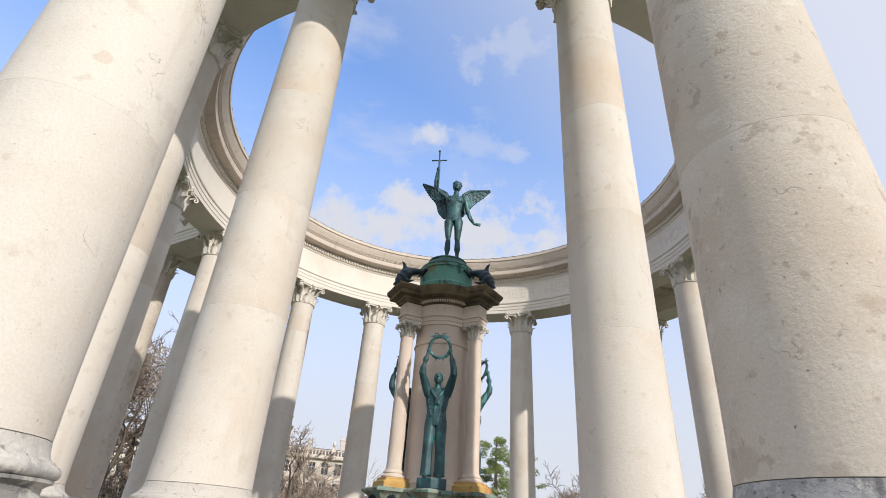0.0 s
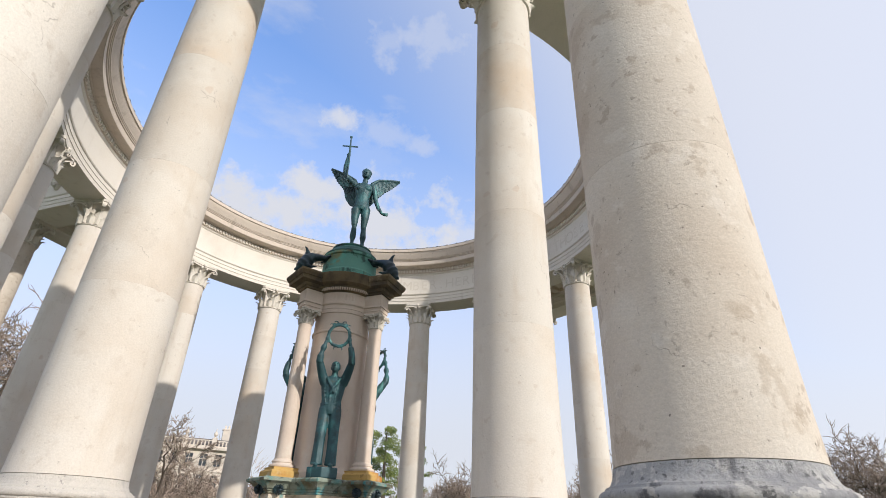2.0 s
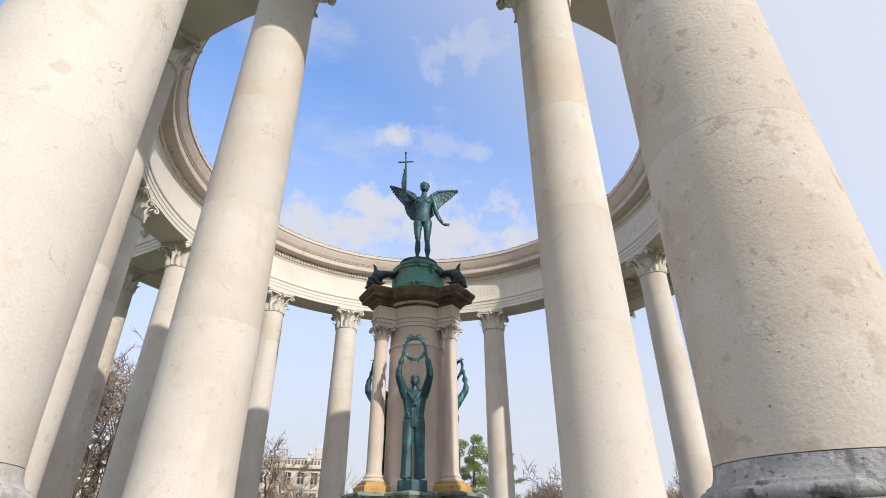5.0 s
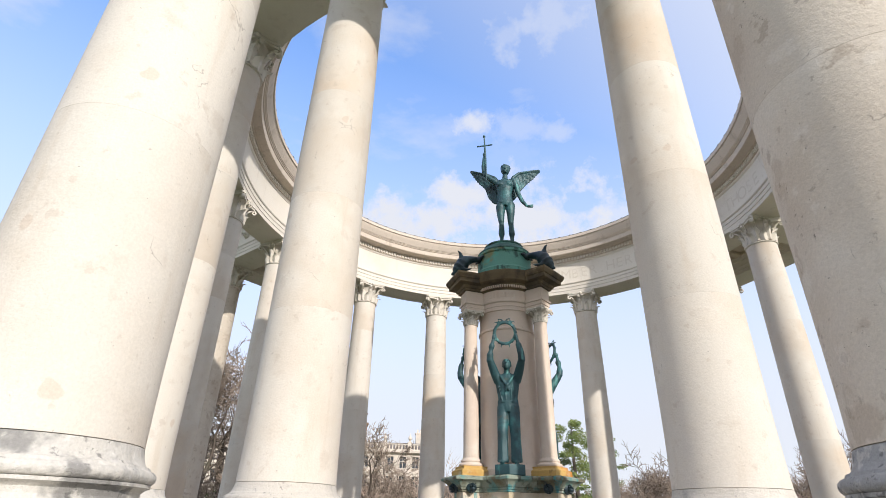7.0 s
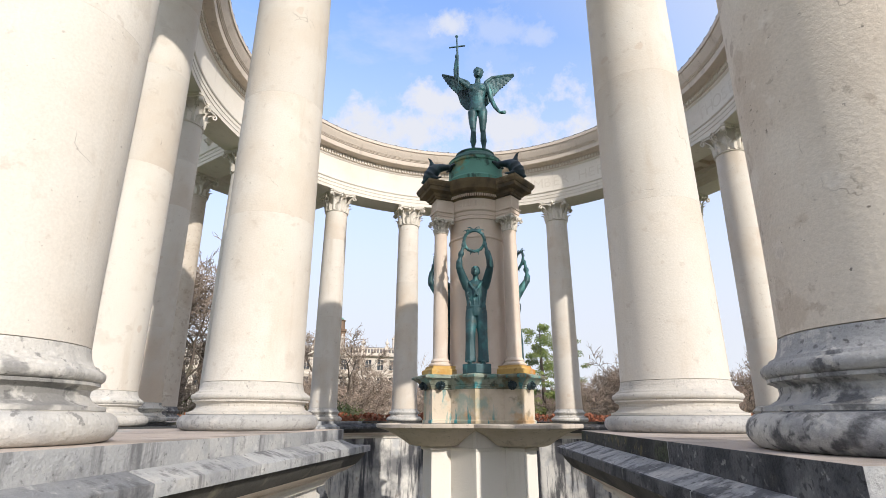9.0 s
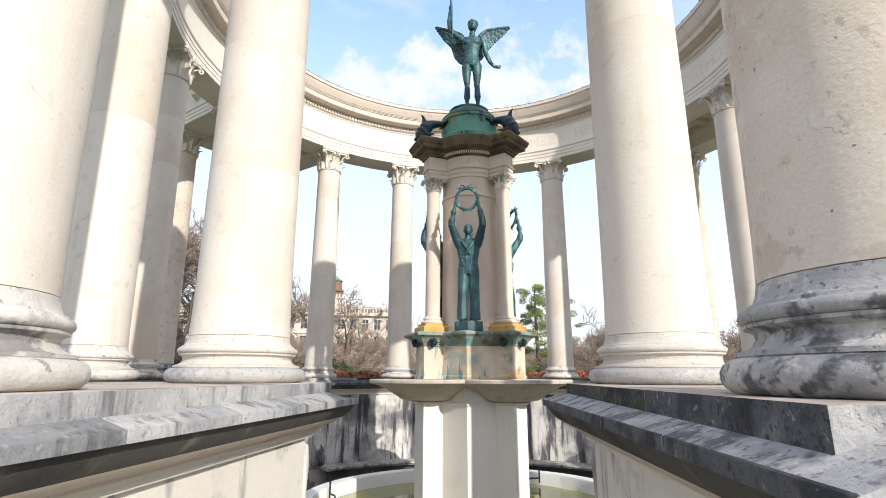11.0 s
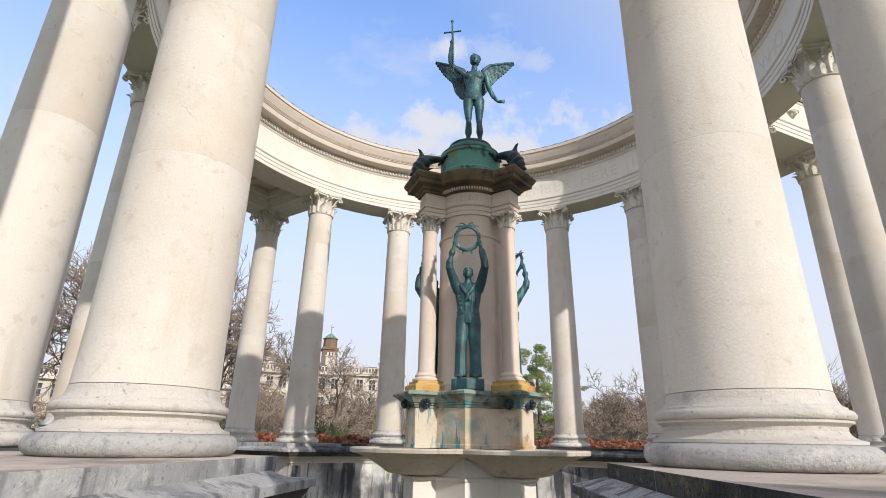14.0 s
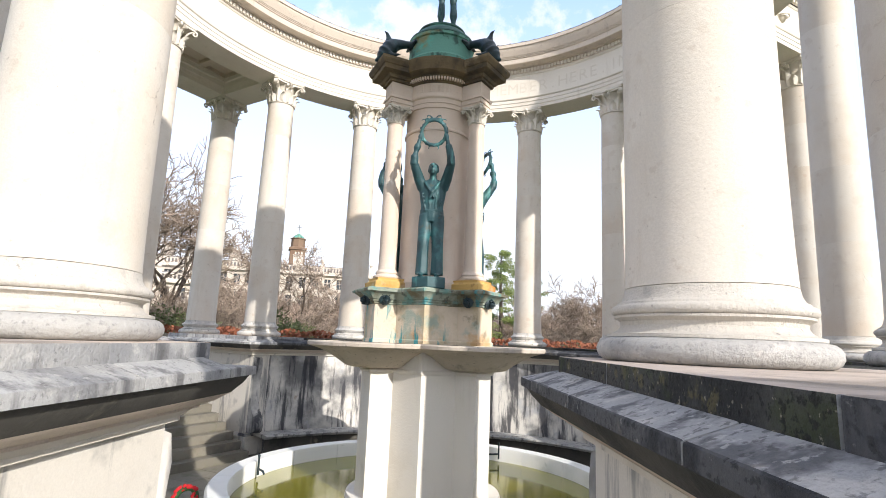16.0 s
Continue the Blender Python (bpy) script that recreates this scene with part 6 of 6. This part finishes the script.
def stately(width, bays, storeys, h, label, depth=14.0):
    """A stone building; front on -Y with real openings, cornice, parapet with balusters and a roof."""
    t = thing("stone_building", label, "building")
    bm = bmesh.new()
    bw, sh = width / bays, h / storeys
    box(0, depth / 2 + 0.35, h / 2, width, depth - 0.7, h, bm)
    for s in range(storeys):
        wh = sh * 0.58 if s else sh * 0.62
        z0 = s * sh + sh * 0.2
        box(0, 0.15, s * sh + sh * 0.1, width, 0.4, sh * 0.2, bm)
        box(0, 0.15, (z0 + wh + (s + 1) * sh) / 2, width, 0.4, (s + 1) * sh - z0 - wh, bm)
        for i in range(bays + 1):
            pw2 = bw * (0.5 if 0 < i < bays else 0.25)
            px = -width / 2 + i * bw + (pw2 / 2 if i == 0 else -pw2 / 2 if i == bays else 0)
            box(px, 0.15, z0 + wh / 2, pw2, 0.4, wh, bm)
        box(0, -0.12, (s + 1) * sh - 0.12, width + 0.2, 0.25, 0.2, bm)
    box(0, -0.25, h + 0.1, width + 0.7, 0.8, 0.35, bm)
    for i in range(0, bays + 1, 2):
        box(-width / 2 + i * bw, 0.05, h / 2, bw * 0.2, 0.35, h, bm)
        box(-width / 2 + i * bw, 0.1, h + 0.95, 0.7, 0.5, 1.4, bm)
    part("wall", bm, WHITE, t)
    bm = box(0, 0.1, h + 1.25, width, 0.3, 0.14)
    box(0, 0.1, h + 0.4, width, 0.3, 0.25, bm)
    nb = int(width / 0.5)
    for i in range(nb):
        box(-width / 2 + (i + 0.5) * width / nb, 0.1, h + 0.85, 0.2, 0.2, 0.75, bm)
    part("balustrade", bm, WHITE, t)
    part("roof", prism([(-width / 2 + 0.8, 1.2), (width / 2 - 0.8, 1.2), (width / 2 - 0.8, depth - 1), (-width / 2 + 0.8, depth - 1)], h, h + 1.6), ROOF_SLATE, t)
    cb = bmesh.new()
    for i in range(2, bays, 5):
        cx = -width / 2 + i * bw
        box(cx, 3.5, h + 2.2, 1.6, 0.9, 2.4, cb)
        box(cx, 3.5, h + 3.45, 1.8, 1.1, 0.2, cb)
        for q in (-0.5, 0, 0.5):
            box(cx + q, 3.5, h + 3.8, 0.26, 0.26, 0.6, cb)
        c = part("chimney", cb, WHITE, t)
        cb = bmesh.new()
    cb.free()
    for i in range(0, bays + 1, 2):
        f = lathe([(0.0, h + 1.6), (0.22, h + 1.65), (0.12, h + 1.85), (0.3, h + 2.1), (0.26, h + 2.4), (0.08, h + 2.6), (0.05, h + 2.9), (0.0, h + 3.0)], 8)
        f.transform(Matrix.Translation((-width / 2 + i * bw, 0.1, 0)))
        part("finial", f, WHITE, t)
    for s in range(storeys):
        wh = sh * 0.58 if s else sh * 0.62
        z0 = s * sh + sh * 0.2
        for i in range(bays):
            w = part("window", box(-width / 2 + (i + 0.5) * bw, 0.27, z0 + wh / 2, bw * 0.5, 0.06, wh), GLASS, t)
            b = box(0, 0, 0, 0.07, 0.05, wh)
            box(0, 0, wh * 0.1, bw * 0.5, 0.05, 0.07, b)
            box(0, -0.25, -wh / 2 - 0.06, bw * 0.62, 0.3, 0.1, b)
            o = part("window_frame", b, WHITE, w)
            o.matrix_basis = pose(-width / 2 + (i + 0.5) * bw, 0.22, z0 + wh / 2)
    return t


b1 = stately(36, 18, 4, 11.4, "pale stone civic building with tall windows beyond the trees")
b1.matrix_basis = pose(*far_spot(-21.0, 88), LAND_Z, 0, 0, 16)
b2 = stately(26, 13, 3, 8.0, "low white stone wing with arched windows behind the trees")
b2.matrix_basis = pose(*far_spot(-35, 80), LAND_Z, 0, 0, 34)
tw = thing("clock_tower", "brown brick tower with a green copper cupola", "tower")
part("shaft", box(0, 0, 9.5, 3.0, 3.0, 19, bevel=0.1), BRICK, tw)
part("cornice", box(0, 0, 19.15, 3.5, 3.5, 0.4), BRICK, tw)
part("string_course", box(0, 0, 15.9, 3.3, 3.3, 0.3), BRICK, tw)
for rz in range(4):
    o = part("opening", box(0, -1.51, 17.4, 0.8, 0.1, 1.8), GLASS, tw)
    o.matrix_basis = pose(0, 0, 0, 0, 0, 90 * rz)
part("lantern", lathe([(1.75, 19.3), (1.7, 19.5), (1.45, 19.7), (1.4, 21.2), (1.6, 21.3), (1.6, 21.45), (0.0, 21.45)], 8), BRICK, tw, "brown octagonal lantern stage", smooth=20)
part("cupola", lathe([(1.25, 21.45), (1.1, 21.8), (0.7, 22.15), (0.25, 22.5), (0.0, 22.6)], 8), COPPER, tw, "small green copper cupola", smooth=20)
bm = tube(bmesh.new(), [(0, 0, 22.5), (0, 0, 24.6)], [0.07, 0.05], 6)
box(0, 0, 23.9, 0.9, 0.1, 0.1, bm)
part("finial", bm, LEAD, tw)
tw.matrix_basis = pose(*far_spot(-17.2, 112), LAND_Z, 0, 0, 20)


def far_house(az, dist, w, label):
    t = thing("house", label, "house", "far houses")
    part("wall", box(0, 0, 3, w, 8, 6), BRICK, t)
    bm = bmesh.new()
    v = [bm.verts.new(q) for q in ((-w / 2 - .4, -4.5, 5.9), (w / 2 + .4, -4.5, 5.9), (w / 2 + .4, 4.5, 5.9), (-w / 2 - .4, 4.5, 5.9), (-w / 2 - .4, 0, 9.5), (w / 2 + .4, 0, 9.5))]
    for q in ((0, 1, 5, 4), (2, 3, 4, 5), (0, 4, 3), (1, 2, 5), (3, 2, 1, 0)):
        bm.faces.new([v[k] for k in q])
    part("roof", bm, ROOFRED, t, "red tiled roof")
    part("chimney", box(w * 0.3, 0, 9.6, 1, 0.8, 2), BRICK, t)
    for i in range(int(w / 3)):
        for z in (1.8, 4.6):
            part("window", box(-w / 2 + 1.5 + i * 3, -4.0, z, 1.2, 0.12, 1.5), GLASS, t)
    t.matrix_basis = pose(*far_spot(az, dist), 0, 0, 0, -az)
    return t


for az, dist, w in ((12.2, 190, 15), (17.2, 230, 18), (21.5, 210, 15), (26, 155, 18), (33, 160, 15), (-36, 140, 18), (-48, 145, 18), (42, 150, 15)):
    far_house(az, dist, w, "red-roofed brick house far behind the trees").location.z = LAND_Z
# wooded rise on the horizon
hv, hf = [], []
for i in range(161):
    az = -80 + i
    for j, (r, h) in enumerate(((240, -2), (300, 10), (380, 20), (520, 24))):
        k = 0.75 + 0.35 * math.sin(az * 0.13 + j) + 0.18 * math.sin(az * 0.41 + 2 * j) + 0.1 * math.sin(az * 1.3 + j)
        hv.append((*far_spot(az, r), h * k if j else LAND_Z - 0.5))
for i in range(160):
    for j in range(3):
        a = i * 4 + j
        hf.append((a, a + 4, a + 5, a + 1))
HILL = material("far_wooded_hill", (0.11, 0.085, 0.07), 1.0, layers=[((0.16, 0.10, 0.085), 0.03, 0.45, 0.6, 0.8), ((0.07, 0.075, 0.04), 0.05, 0.5, 0.65, 0.7)], bump=0.0)
tagged(raw("backdrop", hv, hf, HILL, smooth=True), "low brown wooded hill on the horizon", "hill", kind="structure")
